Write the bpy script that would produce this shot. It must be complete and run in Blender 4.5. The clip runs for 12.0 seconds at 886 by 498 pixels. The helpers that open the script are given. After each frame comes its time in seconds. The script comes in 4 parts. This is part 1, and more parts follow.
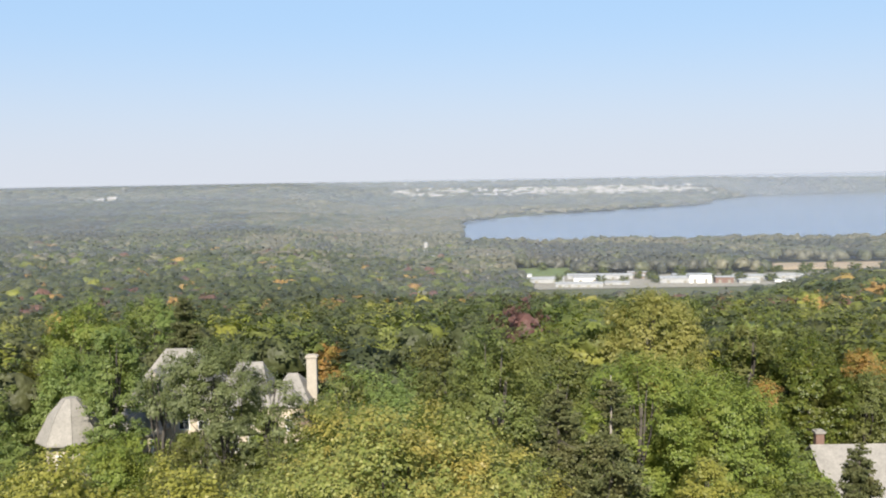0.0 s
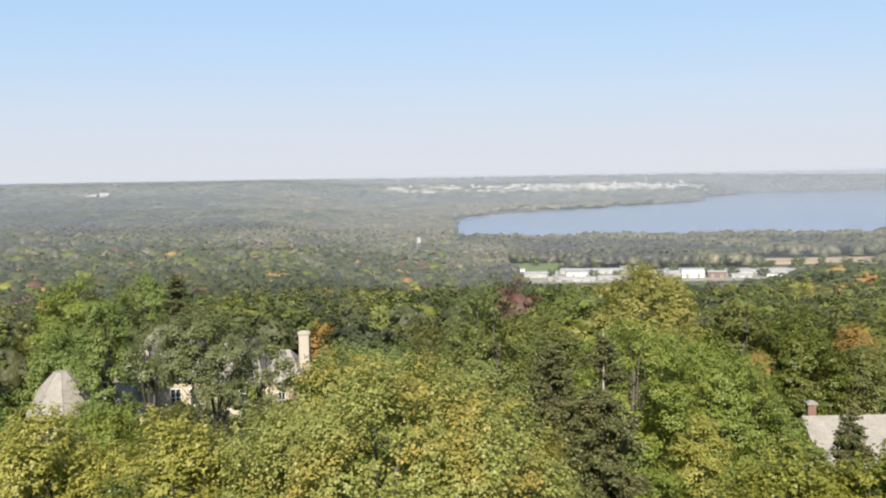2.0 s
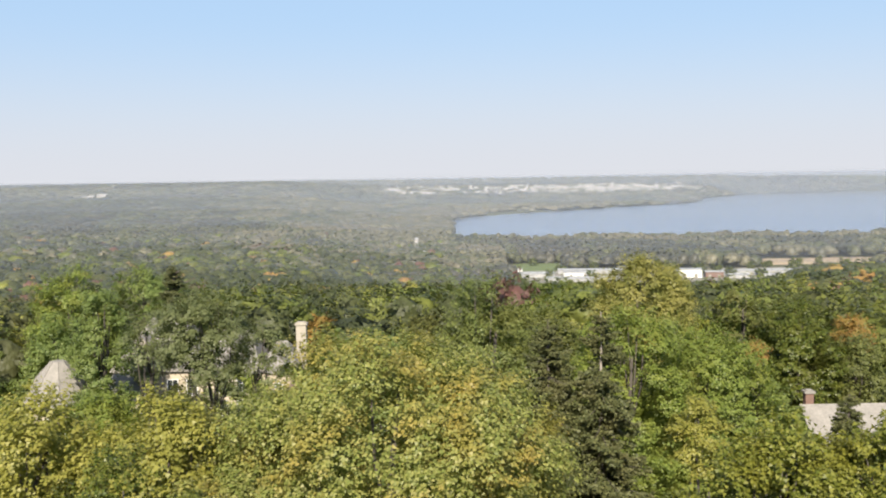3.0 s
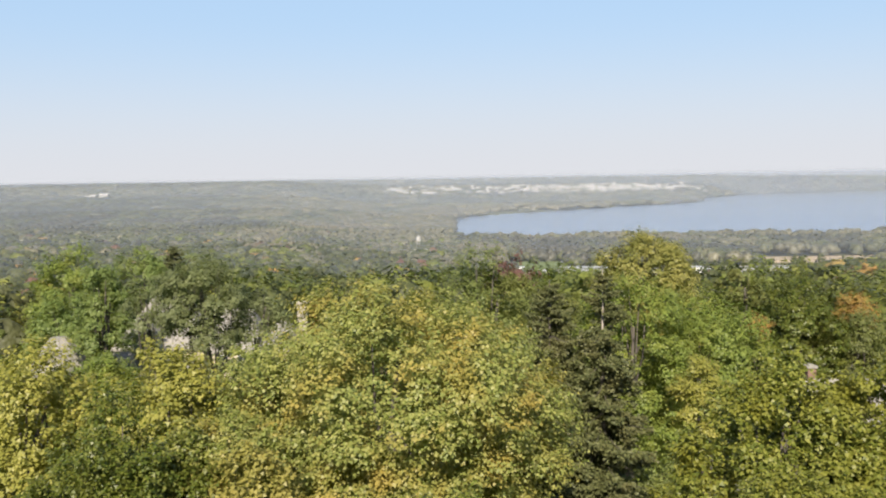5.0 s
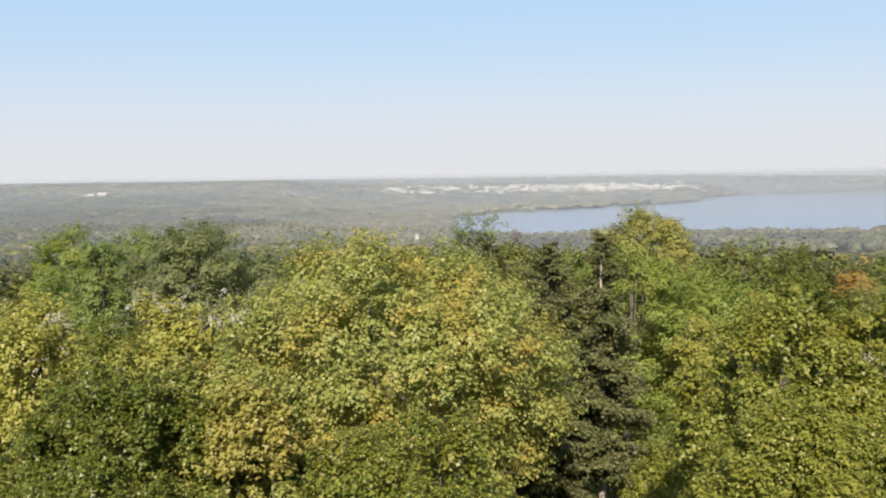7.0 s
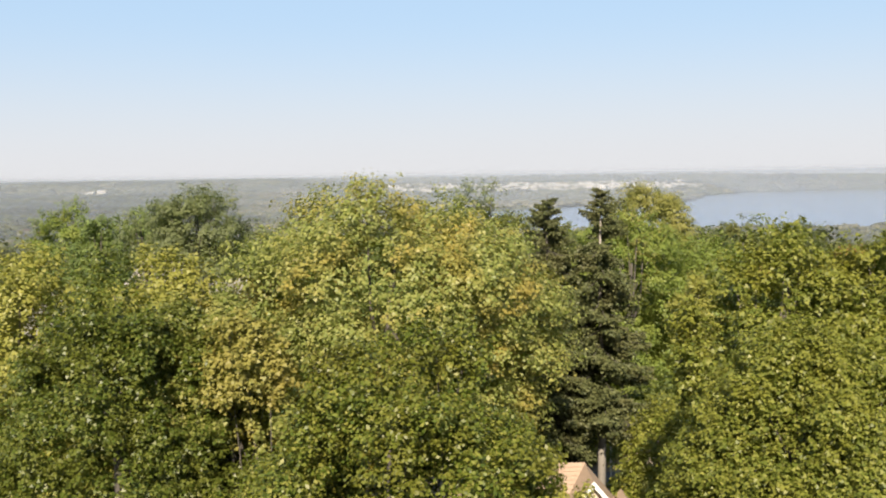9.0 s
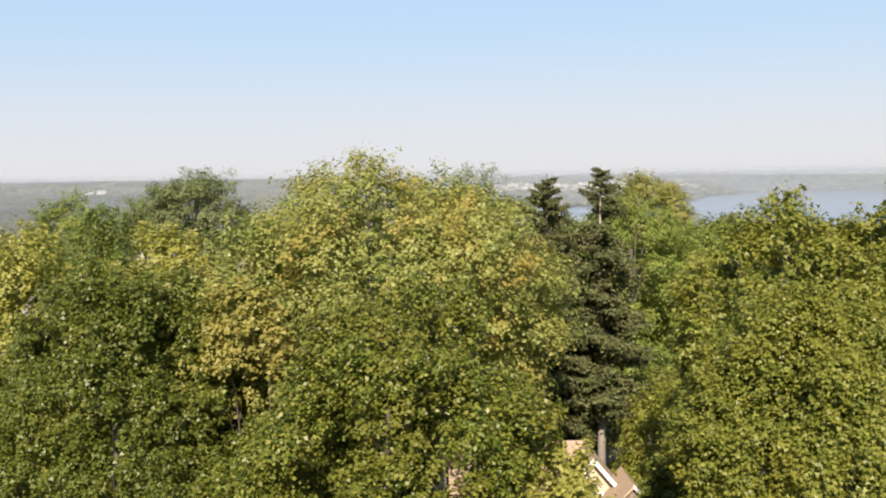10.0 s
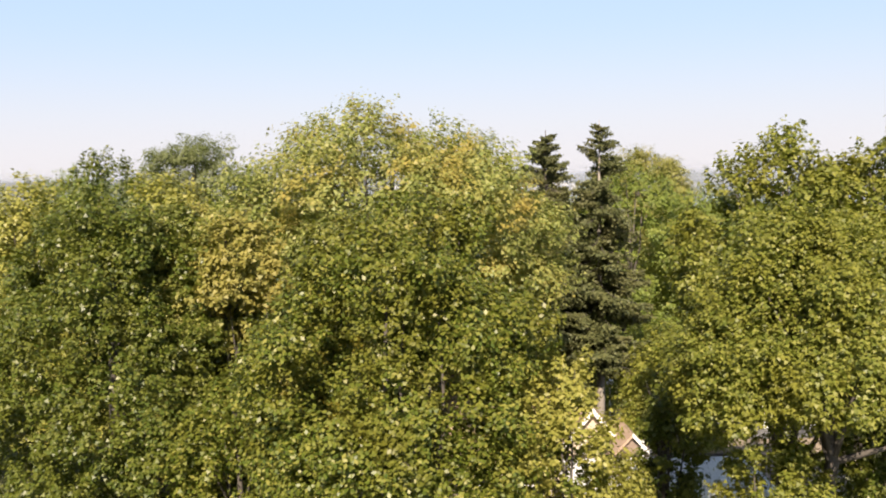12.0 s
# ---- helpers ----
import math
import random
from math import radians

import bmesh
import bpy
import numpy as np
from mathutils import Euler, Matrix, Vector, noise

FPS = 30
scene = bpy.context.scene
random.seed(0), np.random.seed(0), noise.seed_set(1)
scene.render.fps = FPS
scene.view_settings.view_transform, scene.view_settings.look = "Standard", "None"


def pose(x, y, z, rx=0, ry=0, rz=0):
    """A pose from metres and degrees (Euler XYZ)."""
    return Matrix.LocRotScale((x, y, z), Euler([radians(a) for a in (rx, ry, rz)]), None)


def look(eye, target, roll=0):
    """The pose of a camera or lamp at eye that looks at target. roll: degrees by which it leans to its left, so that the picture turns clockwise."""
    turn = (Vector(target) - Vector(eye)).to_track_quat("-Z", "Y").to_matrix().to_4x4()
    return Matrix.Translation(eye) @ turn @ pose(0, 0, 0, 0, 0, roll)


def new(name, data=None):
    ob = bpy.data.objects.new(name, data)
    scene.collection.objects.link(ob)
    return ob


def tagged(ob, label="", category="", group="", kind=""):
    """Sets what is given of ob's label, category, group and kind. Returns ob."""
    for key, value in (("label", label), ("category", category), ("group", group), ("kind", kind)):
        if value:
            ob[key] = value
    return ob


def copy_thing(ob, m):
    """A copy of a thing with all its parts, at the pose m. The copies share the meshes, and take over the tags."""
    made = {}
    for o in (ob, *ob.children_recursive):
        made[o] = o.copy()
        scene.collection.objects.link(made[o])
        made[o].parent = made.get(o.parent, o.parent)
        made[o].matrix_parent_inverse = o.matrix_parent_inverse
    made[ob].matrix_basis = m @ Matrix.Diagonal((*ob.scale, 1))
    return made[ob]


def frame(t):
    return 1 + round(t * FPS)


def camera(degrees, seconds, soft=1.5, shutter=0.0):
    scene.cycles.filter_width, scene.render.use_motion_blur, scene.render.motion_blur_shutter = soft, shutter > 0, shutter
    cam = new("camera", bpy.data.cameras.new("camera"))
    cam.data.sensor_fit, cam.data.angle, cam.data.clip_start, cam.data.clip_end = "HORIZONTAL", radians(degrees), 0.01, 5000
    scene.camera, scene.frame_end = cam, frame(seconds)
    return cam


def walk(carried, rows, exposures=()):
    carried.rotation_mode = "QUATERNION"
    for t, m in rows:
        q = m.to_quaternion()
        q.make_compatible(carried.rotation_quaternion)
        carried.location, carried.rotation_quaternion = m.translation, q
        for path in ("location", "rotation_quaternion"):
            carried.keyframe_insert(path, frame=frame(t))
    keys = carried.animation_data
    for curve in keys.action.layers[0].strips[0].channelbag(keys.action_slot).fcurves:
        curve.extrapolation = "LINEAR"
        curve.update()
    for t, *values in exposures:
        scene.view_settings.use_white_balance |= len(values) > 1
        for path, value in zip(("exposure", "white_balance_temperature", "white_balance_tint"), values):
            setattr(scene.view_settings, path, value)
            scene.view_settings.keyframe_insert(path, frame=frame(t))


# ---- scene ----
cam = camera(50.0, 12.0, soft=2.0)

# seconds, yaw, pitch, roll; a steady ride straight down at 1.25 m/s
TURNS = [(0.0, 0.44, -4.08, 1.08), (0.5, 0.22, -4.08, 1.08), (1.0, 0.05, -4.15, 1.07), (1.5, 0.04, -4.20, 1.06),
         (2.0, 0.03, -4.25, 1.01), (2.5, -0.05, -4.25, 0.98), (3.0, -0.11, -4.17, 0.98), (4.0, -0.05, -4.16, 0.97),
         (5.0, 0.0, -4.15, 0.96), (5.5, 0.02, -4.11, 0.94), (6.0, 0.0, -4.11, 0.92), (6.5, -0.06, -4.14, 0.90),
         (7.0, -0.08, -4.14, 0.90), (8.0, -0.10, -4.18, 0.90), (9.0, -0.11, -4.22, 0.90), (9.5, -0.11, -4.17, 0.90),
         (10.0, -0.11, -4.17, 0.90), (10.5, -0.13, -4.17, 0.90), (11.0, -0.16, -4.17, 0.90), (11.5, -0.17, -4.18, 0.90),
         (12.0, -0.16, -4.19, 0.92)]
walk(cam, [(t, pose(0, 0, 30 - 1.25 * t, 90 + p, r, w)) for t, w, p, r in TURNS],
     exposures=[(0.0, 0.98, 6450, 10), (3.0, 0.99, 6750, 11), (5.0, 0.99, 6850, 11), (9.0, 1.06, 7100, 11), (10.5, 1.06, 7150, 13), (11.5, 1.11, 7250, 16), (12.0, 1.22, 7300, 17)])

# ---- light ----
SUN_AZ, SUN_EL = 186.0, 38.0        # degrees clockwise from the way ahead, and above the horizon
world = bpy.data.worlds.new("sky")
scene.world = world
world.use_nodes = True
wn, wl = world.node_tree.nodes, world.node_tree.links
sky = wn.new("ShaderNodeTexSky")
sky.sky_type, sky.sun_disc = "NISHITA", False
sky.sun_elevation, sky.sun_rotation = radians(SUN_EL), radians(SUN_AZ)
sky.air_density, sky.dust_density, sky.ozone_density = 1.0, 0.6, 1.3
# clear blue over a pale autumn haze low down, all the way round
geo, sep = wn.new("ShaderNodeTexCoord"), wn.new("ShaderNodeSeparateXYZ")
wl.new(geo.outputs["Generated"], sep.inputs[0])
tone = sky.outputs[0]
for colour, z0, z1, f0, f1 in (((2.62, 3.88, 5.55), 0.22, 0.75, 0.86, 0.1), ((4.32, 4.52, 4.95), -0.015, 0.185, 0.97, 0.0)):
    low, veil = wn.new("ShaderNodeMapRange"), wn.new("ShaderNodeMix")
    low.interpolation_type, veil.data_type = "SMOOTHSTEP", "RGBA"
    for k, v in enumerate((z0, z1, f0, f1)):
        low.inputs[k + 1].default_value = v
    veil.inputs[7].default_value = (*colour, 1)
    wl.new(sep.outputs[2], low.inputs[0])
    wl.new(low.outputs[0], veil.inputs[0])
    wl.new(tone, veil.inputs[6])
    tone = veil.outputs[2]
wl.new(tone, wn["Background"].inputs[0])
wn["Background"].inputs[1].default_value = 0.085
sun = new("sun", bpy.data.lights.new("sun", "SUN"))
sun.data.energy, sun.data.angle, sun.data.color = 4.7, radians(0.5), (1.0, 0.925, 0.79)
a, e = radians(SUN_AZ), radians(SUN_EL)
sun.matrix_world = look((math.sin(a) * math.cos(e) * 100, math.cos(a) * math.cos(e) * 100, math.sin(e) * 100), (0, 0, 0))


# ---- materials ----
def mat(name, rough=0.8, metal=0.0):
    m = bpy.data.materials.new(name)
    m.use_nodes = True
    p = m.node_tree.nodes["Principled BSDF"]
    p.inputs["Roughness"].default_value, p.inputs["Metallic"].default_value = rough, metal
    return m, m.node_tree.nodes, m.node_tree.links, p


def ramp(nodes, stops):
    r = nodes.new("ShaderNodeValToRGB")
    r.color_ramp.elements.remove(r.color_ramp.elements[1])
    r.color_ramp.elements[0].position, r.color_ramp.elements[0].color = stops[0][0], (*stops[0][1], 1)
    for at, c in stops[1:]:
        r.color_ramp.elements.new(at).color = (*c, 1)
    return r


def noise_of(nodes, links, size, detail=4, rough=0.6, coord="Object"):
    tc = nodes.new("ShaderNodeTexCoord")
    n = nodes.new("ShaderNodeTexNoise")
    n.inputs["Scale"].default_value, n.inputs["Detail"].default_value, n.inputs["Roughness"].default_value = 1 / size, detail, rough
    links.new(tc.outputs[coord], n.inputs["Vector"])
    return n


def world_noise(nodes, links, size, detail=3):
    g = nodes.new("ShaderNodeNewGeometry")
    n = nodes.new("ShaderNodeTexNoise")
    n.inputs["Scale"].default_value, n.inputs["Detail"].default_value = 1 / size, detail
    links.new(g.outputs["Position"], n.inputs["Vector"])
    return n


def mixed(nodes, links, a, b, f, mode="MIX"):
    m = nodes.new("ShaderNodeMix")
    m.data_type, m.blend_type = "RGBA", mode
    for socket, v in ((m.inputs[6], a), (m.inputs[7], b), (m.inputs[0], f)):
        if isinstance(v, (tuple, list)):
            socket.default_value = (*v, 1)
        elif isinstance(v, float):
            socket.default_value = v
        else:
            links.new(v, socket)
    return m.outputs[2]


def leaf_mat(name, stops, patch, patch_col, through_light=0.45, rough=0.48, tree_spread=0.0, grain=0.0, by_tree=False):
    """Leaves: each leaf takes a tint of its own, broad patches turn towards patch_col, and light shines through."""
    m, n, l, p = mat(name, rough)
    g = n.new("ShaderNodeNewGeometry")
    r = ramp(n, stops)
    if by_tree:                     # most of the tint goes by the tree, the rest by the leaf
        at, mu, ad = n.new("ShaderNodeAttribute"), n.new("ShaderNodeMath"), n.new("ShaderNodeMath")
        at.attribute_name = "tint"
        mu.operation, mu.inputs[1].default_value = "MULTIPLY", 0.10
        ad.operation = "MULTIPLY_ADD"
        ad.inputs[1].default_value = 0.86
        l.new(g.outputs["Random Per Island"], mu.inputs[0])
        l.new(at.outputs["Fac"], ad.inputs[0])
        l.new(mu.outputs[0], ad.inputs[2])
        l.new(ad.outputs[0], r.inputs[0])
    else:
        l.new(g.outputs["Random Per Island"], r.inputs[0])
    w = world_noise(n, l, patch)
    f = n.new("ShaderNodeMapRange")
    f.inputs["From Min"].default_value, f.inputs["From Max"].default_value = 0.48, 0.68
    l.new(w.outputs[0], f.inputs[0])
    c = mixed(n, l, r.outputs[0], patch_col, f.outputs[0])
    if tree_spread:
        oi = n.new("ShaderNodeObjectInfo")
        hs = n.new("ShaderNodeHueSaturation")
        mr = n.new("ShaderNodeMapRange")
        mr.inputs["To Min"].default_value, mr.inputs["To Max"].default_value = 1 - tree_spread, 1 + tree_spread
        l.new(oi.outputs["Random"], mr.inputs[0])
        l.new(mr.outputs[0], hs.inputs["Value"])
        mh = n.new("ShaderNodeMapRange")
        mh.inputs["To Min"].default_value, mh.inputs["To Max"].default_value = 0.475, 0.515
        l.new(oi.outputs["Random"], mh.inputs[0])
        l.new(mh.outputs[0], hs.inputs["Hue"])
        l.new(c, hs.inputs["Color"])
        c = hs.outputs[0]
    if grain:                       # leafy mottling and relief on crowns too far off for single leaves
        w = world_noise(n, l, grain, 4)
        k = ramp(n, [(0.32, (0.66, 0.66, 0.66)), (0.62, (1.16, 1.16, 1.12))] if grain < 3 else [(0.3, (0.78, 0.78, 0.8)), (0.65, (1.12, 1.12, 1.1))])
        l.new(w.outputs[0], k.inputs[0])
        c = mixed(n, l, c, k.outputs[0], 1.0, "MULTIPLY")
        bu = n.new("ShaderNodeBump")
        bu.inputs["Strength"].default_value, bu.inputs["Distance"].default_value = (0.8 if grain < 3 else 0.45), grain * 0.5
        l.new(w.outputs[0], bu.inputs["Height"])
        l.new(bu.outputs[0], p.inputs["Normal"])
    l.new(c, p.inputs["Base Color"])
    p.inputs["Specular IOR Level"].default_value = 0.38
    t = n.new("ShaderNodeBsdfTranslucent")
    l.new(mixed(n, l, c, (0.9, 1.0, 0.45), 1.0, "MULTIPLY"), t.inputs[0])
    x = n.new("ShaderNodeMixShader")
    x.inputs[0].default_value = through_light
    l.new(p.outputs[0], x.inputs[1])
    l.new(t.outputs[0], x.inputs[2])
    l.new(x.outputs[0], n["Material Output"].inputs[0])
    return m


def rough_mat(name, a, b, size, rough=0.85, bump=0.3, fine=None, metal=0.0):
    """Two tones in patches of the given size, finer grain over them, and relief."""
    m, n, l, p = mat(name, rough, metal)
    big, small = noise_of(n, l, size, 5), noise_of(n, l, fine or size / 9, 6)
    c = mixed(n, l, a, b, big.outputs[0])
    r = ramp(n, [(0.3, (0.7, 0.7, 0.7)), (0.7, (1.0, 1.0, 1.0))])
    l.new(small.outputs[0], r.inputs[0])
    l.new(mixed(n, l, c, r.outputs[0], 1.0, "MULTIPLY"), p.inputs["Base Color"])
    bu = n.new("ShaderNodeBump")
    bu.inputs["Strength"].default_value, bu.inputs["Distance"].default_value = bump, (fine or size / 9) * 0.3
    l.new(small.outputs[0], bu.inputs["Height"])
    l.new(bu.outputs[0], p.inputs["Normal"])
    return m


G = lambda *cs: [(i / max(1, len(cs) - 1), c) for i, c in enumerate(cs)]
LEAF = {
    "near": leaf_mat("maple_leaves", G((0.060, 0.090, 0.013), (0.108, 0.137, 0.018), (0.166, 0.184, 0.032), (0.265, 0.250, 0.056)), 1.6, (0.150, 0.150, 0.023), 0.38, 0.42),
    "deep": leaf_mat("deep_green_leaves", G((0.058, 0.086, 0.013), (0.101, 0.128, 0.019), (0.182, 0.190, 0.042)), 1.6, (0.122, 0.132, 0.021), 0.38, 0.42),
    "gold": leaf_mat("yellow_green_leaves", G((0.183, 0.218, 0.053), (0.252, 0.272, 0.074), (0.365, 0.356, 0.118)), 2.4, (0.360, 0.284, 0.072)),
    "golden": leaf_mat("golden_leaves", G((0.21, 0.205, 0.055), (0.285, 0.265, 0.075), (0.37, 0.335, 0.105)), 3.0, (0.22, 0.225, 0.06)),
    "orange": leaf_mat("orange_leaves", G((0.30, 0.17, 0.055), (0.42, 0.23, 0.07), (0.34, 0.25, 0.07)), 2.0, (0.26, 0.23, 0.06)),
    "mustard": leaf_mat("mustard_leaves", G((0.225, 0.230, 0.050), (0.300, 0.288, 0.064), (0.38, 0.345, 0.090)), 2.5, (0.265, 0.258, 0.055)),
    "yellow": leaf_mat("yellow_leaves", G((0.25, 0.235, 0.06), (0.35, 0.305, 0.085), (0.20, 0.21, 0.05)), 2.0, (0.32, 0.265, 0.070)),
    "olive": leaf_mat("olive_leaves", G((0.18, 0.16, 0.02), (0.26, 0.21, 0.03)), 2.0, (0.20, 0.18, 0.03)),
    "right": leaf_mat("oak_leaves", G((0.098, 0.122, 0.018), (0.174, 0.192, 0.032), (0.272, 0.266, 0.058)), 1.8, (0.218, 0.214, 0.035), 0.40, 0.47),
    "bright": leaf_mat("bright_green_leaves", G((0.130, 0.178, 0.036), (0.190, 0.240, 0.048), (0.262, 0.300, 0.070)), 3.0, (0.240, 0.256, 0.050)),
    "locust": leaf_mat("grey_green_leaves", G((0.13, 0.152, 0.068), (0.19, 0.216, 0.098), (0.262, 0.282, 0.132)), 2.0, (0.182, 0.205, 0.082), 0.52),
    "wood": leaf_mat("woodland_leaves", G((0.108, 0.142, 0.042), (0.160, 0.196, 0.056), (0.226, 0.250, 0.080)), 6.0, (0.180, 0.196, 0.054), tree_spread=0.25),
    "spruce": leaf_mat("spruce_needles", G((0.060, 0.070, 0.027), (0.094, 0.105, 0.039), (0.142, 0.147, 0.056)), 2.0, (0.115, 0.112, 0.044), 0.25, 0.6),
}
WOODS = {
    "green": leaf_mat("woods_green", G((0.086, 0.114, 0.033), (0.132, 0.164, 0.040), (0.176, 0.206, 0.052), (0.228, 0.234, 0.058)), 40.0, (0.190, 0.196, 0.050), grain=1.6, by_tree=True),
    "dark": leaf_mat("woods_dark_green", G((0.056, 0.068, 0.034), (0.084, 0.098, 0.043), (0.108, 0.125, 0.048), (0.150, 0.152, 0.062)), 40.0, (0.104, 0.110, 0.052), grain=1.6, by_tree=True),
    "lime": leaf_mat("woods_yellow_green", G((0.194, 0.224, 0.045), (0.285, 0.291, 0.062), (0.388, 0.347, 0.090)), 14.0, (0.285, 0.269, 0.067), grain=1.6, by_tree=True),
    "orange": leaf_mat("woods_orange", G((0.38, 0.23, 0.09), (0.48, 0.29, 0.10), (0.42, 0.31, 0.09)), 14.0, (0.42, 0.29, 0.09), grain=1.6, by_tree=True),
    "maroon": leaf_mat("woods_maroon", G((0.15, 0.08, 0.075), (0.21, 0.11, 0.09), (0.25, 0.15, 0.10)), 14.0, (0.20, 0.12, 0.09), grain=1.6, by_tree=True),
    # these three have part of the valley's haze put into their greyed base colours
    "valley": leaf_mat("hazed_valley_woods", G((0.094, 0.096, 0.066), (0.138, 0.133, 0.088), (0.180, 0.168, 0.110)), 120.0, (0.160, 0.142, 0.096), 0.2, grain=5.0, by_tree=True),
    "valley_green": leaf_mat("hazed_valley_green_woods", G((0.066, 0.075, 0.048), (0.092, 0.101, 0.057), (0.128, 0.130, 0.072)), 120.0, (0.108, 0.109, 0.060), 0.2, grain=5.0, by_tree=True),
    "valley_dark": leaf_mat("hazed_valley_dark_woods", G((0.051, 0.055, 0.048), (0.072, 0.076, 0.056), (0.097, 0.095, 0.069)), 120.0, (0.087, 0.081, 0.064), 0.2, grain=5.0, by_tree=True),
}
BARK = rough_mat("bark", (0.055, 0.047, 0.04), (0.11, 0.095, 0.08), 0.5, 0.9, 0.8, 0.06)
BARK_PALE = rough_mat("pale_bark", (0.24, 0.21, 0.18), (0.36, 0.32, 0.28), 0.6, 0.9, 0.6, 0.08)
GROUND = rough_mat("grass_and_soil", (0.055, 0.075, 0.02), (0.11, 0.10, 0.045), 14.0, 0.95, 0.5, 0.7)
LITTER = rough_mat("leaf_litter", (0.22, 0.17, 0.12), (0.36, 0.29, 0.21), 3.0, 0.95, 0.6, 0.25)
SLATE = rough_mat("weathered_roof", (0.17, 0.158, 0.142), (0.36, 0.335, 0.30), 1.6, 0.8, 0.5, 0.22)
STUCCO = rough_mat("cream_stucco", (0.46, 0.39, 0.29), (0.58, 0.50, 0.39), 1.5, 0.9, 0.2, 0.1)
PALESTONE = rough_mat("pale_rendered_stone", (0.34, 0.30, 0.24), (0.50, 0.45, 0.38), 0.7, 0.9, 0.4, 0.12)
WHITE = rough_mat("white_paint", (0.72, 0.72, 0.70), (0.82, 0.82, 0.80), 1.2, 0.55, 0.1, 0.08)
METALROOF = rough_mat("white_metal_roof", (0.29, 0.295, 0.30), (0.48, 0.48, 0.47), 18.0, 0.45, 0.1, 2.0)
TAN = rough_mat("tan_shingles", (0.33, 0.235, 0.17), (0.45, 0.33, 0.245), 1.0, 0.9, 0.6, 0.08)
TIMBER = rough_mat("dark_timber", (0.06, 0.045, 0.035), (0.10, 0.075, 0.055), 0.5, 0.8, 0.4, 0.05)
BRICK = rough_mat("brick", (0.15, 0.09, 0.07), (0.23, 0.14, 0.11), 0.5, 0.9, 0.5, 0.06)
BROWNWALL = rough_mat("brown_siding", (0.20, 0.15, 0.12), (0.28, 0.21, 0.17), 0.8, 0.85, 0.3, 0.08)
ASPHALT = rough_mat("worn_asphalt", (0.10, 0.10, 0.10), (0.17, 0.165, 0.16), 8.0, 0.9, 0.3, 0.4)
YARD = rough_mat("pale_concrete_yard", (0.20, 0.19, 0.15), (0.33, 0.30, 0.25), 25.0, 0.9, 0.1, 3.0)
FIELD = rough_mat("tan_harvested_field", (0.36, 0.27, 0.17), (0.45, 0.35, 0.23), 40.0, 0.95, 0.2, 4.0)
LAWN = rough_mat("lawn", (0.09, 0.13, 0.035), (0.14, 0.18, 0.05), 10.0, 0.95, 0.3, 0.8)


def glass_mat():
    m, n, l, p = mat("window_glass", 0.06)
    p.inputs["Base Color"].default_value = (0.03, 0.035, 0.04, 1)
    return m


GLASS = glass_mat()


def water_mat():
    m, n, l, p = mat("lake_water", 0.16)
    big = noise_of(n, l, 300.0, 3)
    l.new(mixed(n, l, (0.098, 0.145, 0.245), (0.118, 0.168, 0.27), big.outputs[0]), p.inputs["Base Color"])
    p.inputs["IOR"].default_value = 1.33
    w = noise_of(n, l, 6.0, 4)
    bu = n.new("ShaderNodeBump")
    bu.inputs["Strength"].default_value, bu.inputs["Distance"].default_value = 0.6, 1.2
    l.new(w.outputs[0], bu.inputs["Height"])
    l.new(bu.outputs[0], p.inputs["Normal"])
    return m


WATER = water_mat()


# ---- building helpers ----
def mesh_of(name, verts, faces, material, smooth=False):
    me = bpy.data.meshes.new(name)
    me.from_pydata([tuple(v) for v in verts] if not isinstance(verts, np.ndarray) else verts.tolist(), [], faces if isinstance(faces, list) else faces.tolist())
    me.materials.append(material)
    if smooth:
        me.polygons.foreach_set("use_smooth", [True] * len(me.polygons))
    me.update()
    return me


def quads_mesh(name, v, material, k=4):
    """A mesh of separate k-cornered faces from an array of corners (n, k, 3)."""
    n = len(v)
    me = bpy.data.meshes.new(name)
    me.vertices.add(n * k)
    me.vertices.foreach_set("co", v.astype(np.float32).ravel())
    me.loops.add(n * k)
    me.loops.foreach_set("vertex_index", np.arange(n * k, dtype=np.int32))
    me.polygons.add(n)
    me.polygons.foreach_set("loop_start", np.arange(n, dtype=np.int32) * k)
    me.polygons.foreach_set("loop_total", np.full(n, k, dtype=np.int32))
    me.materials.append(material)
    me.update(calc_edges=True)
    return me


def part(name, me, parent, label=""):
    ob = new(name, me)
    ob.parent = parent
    return tagged(ob, label)


def thing(name, m, label, category, group="", kind=""):
    ob = new(name)
    ob.matrix_world = m
    return tagged(ob, label, category, group, kind)


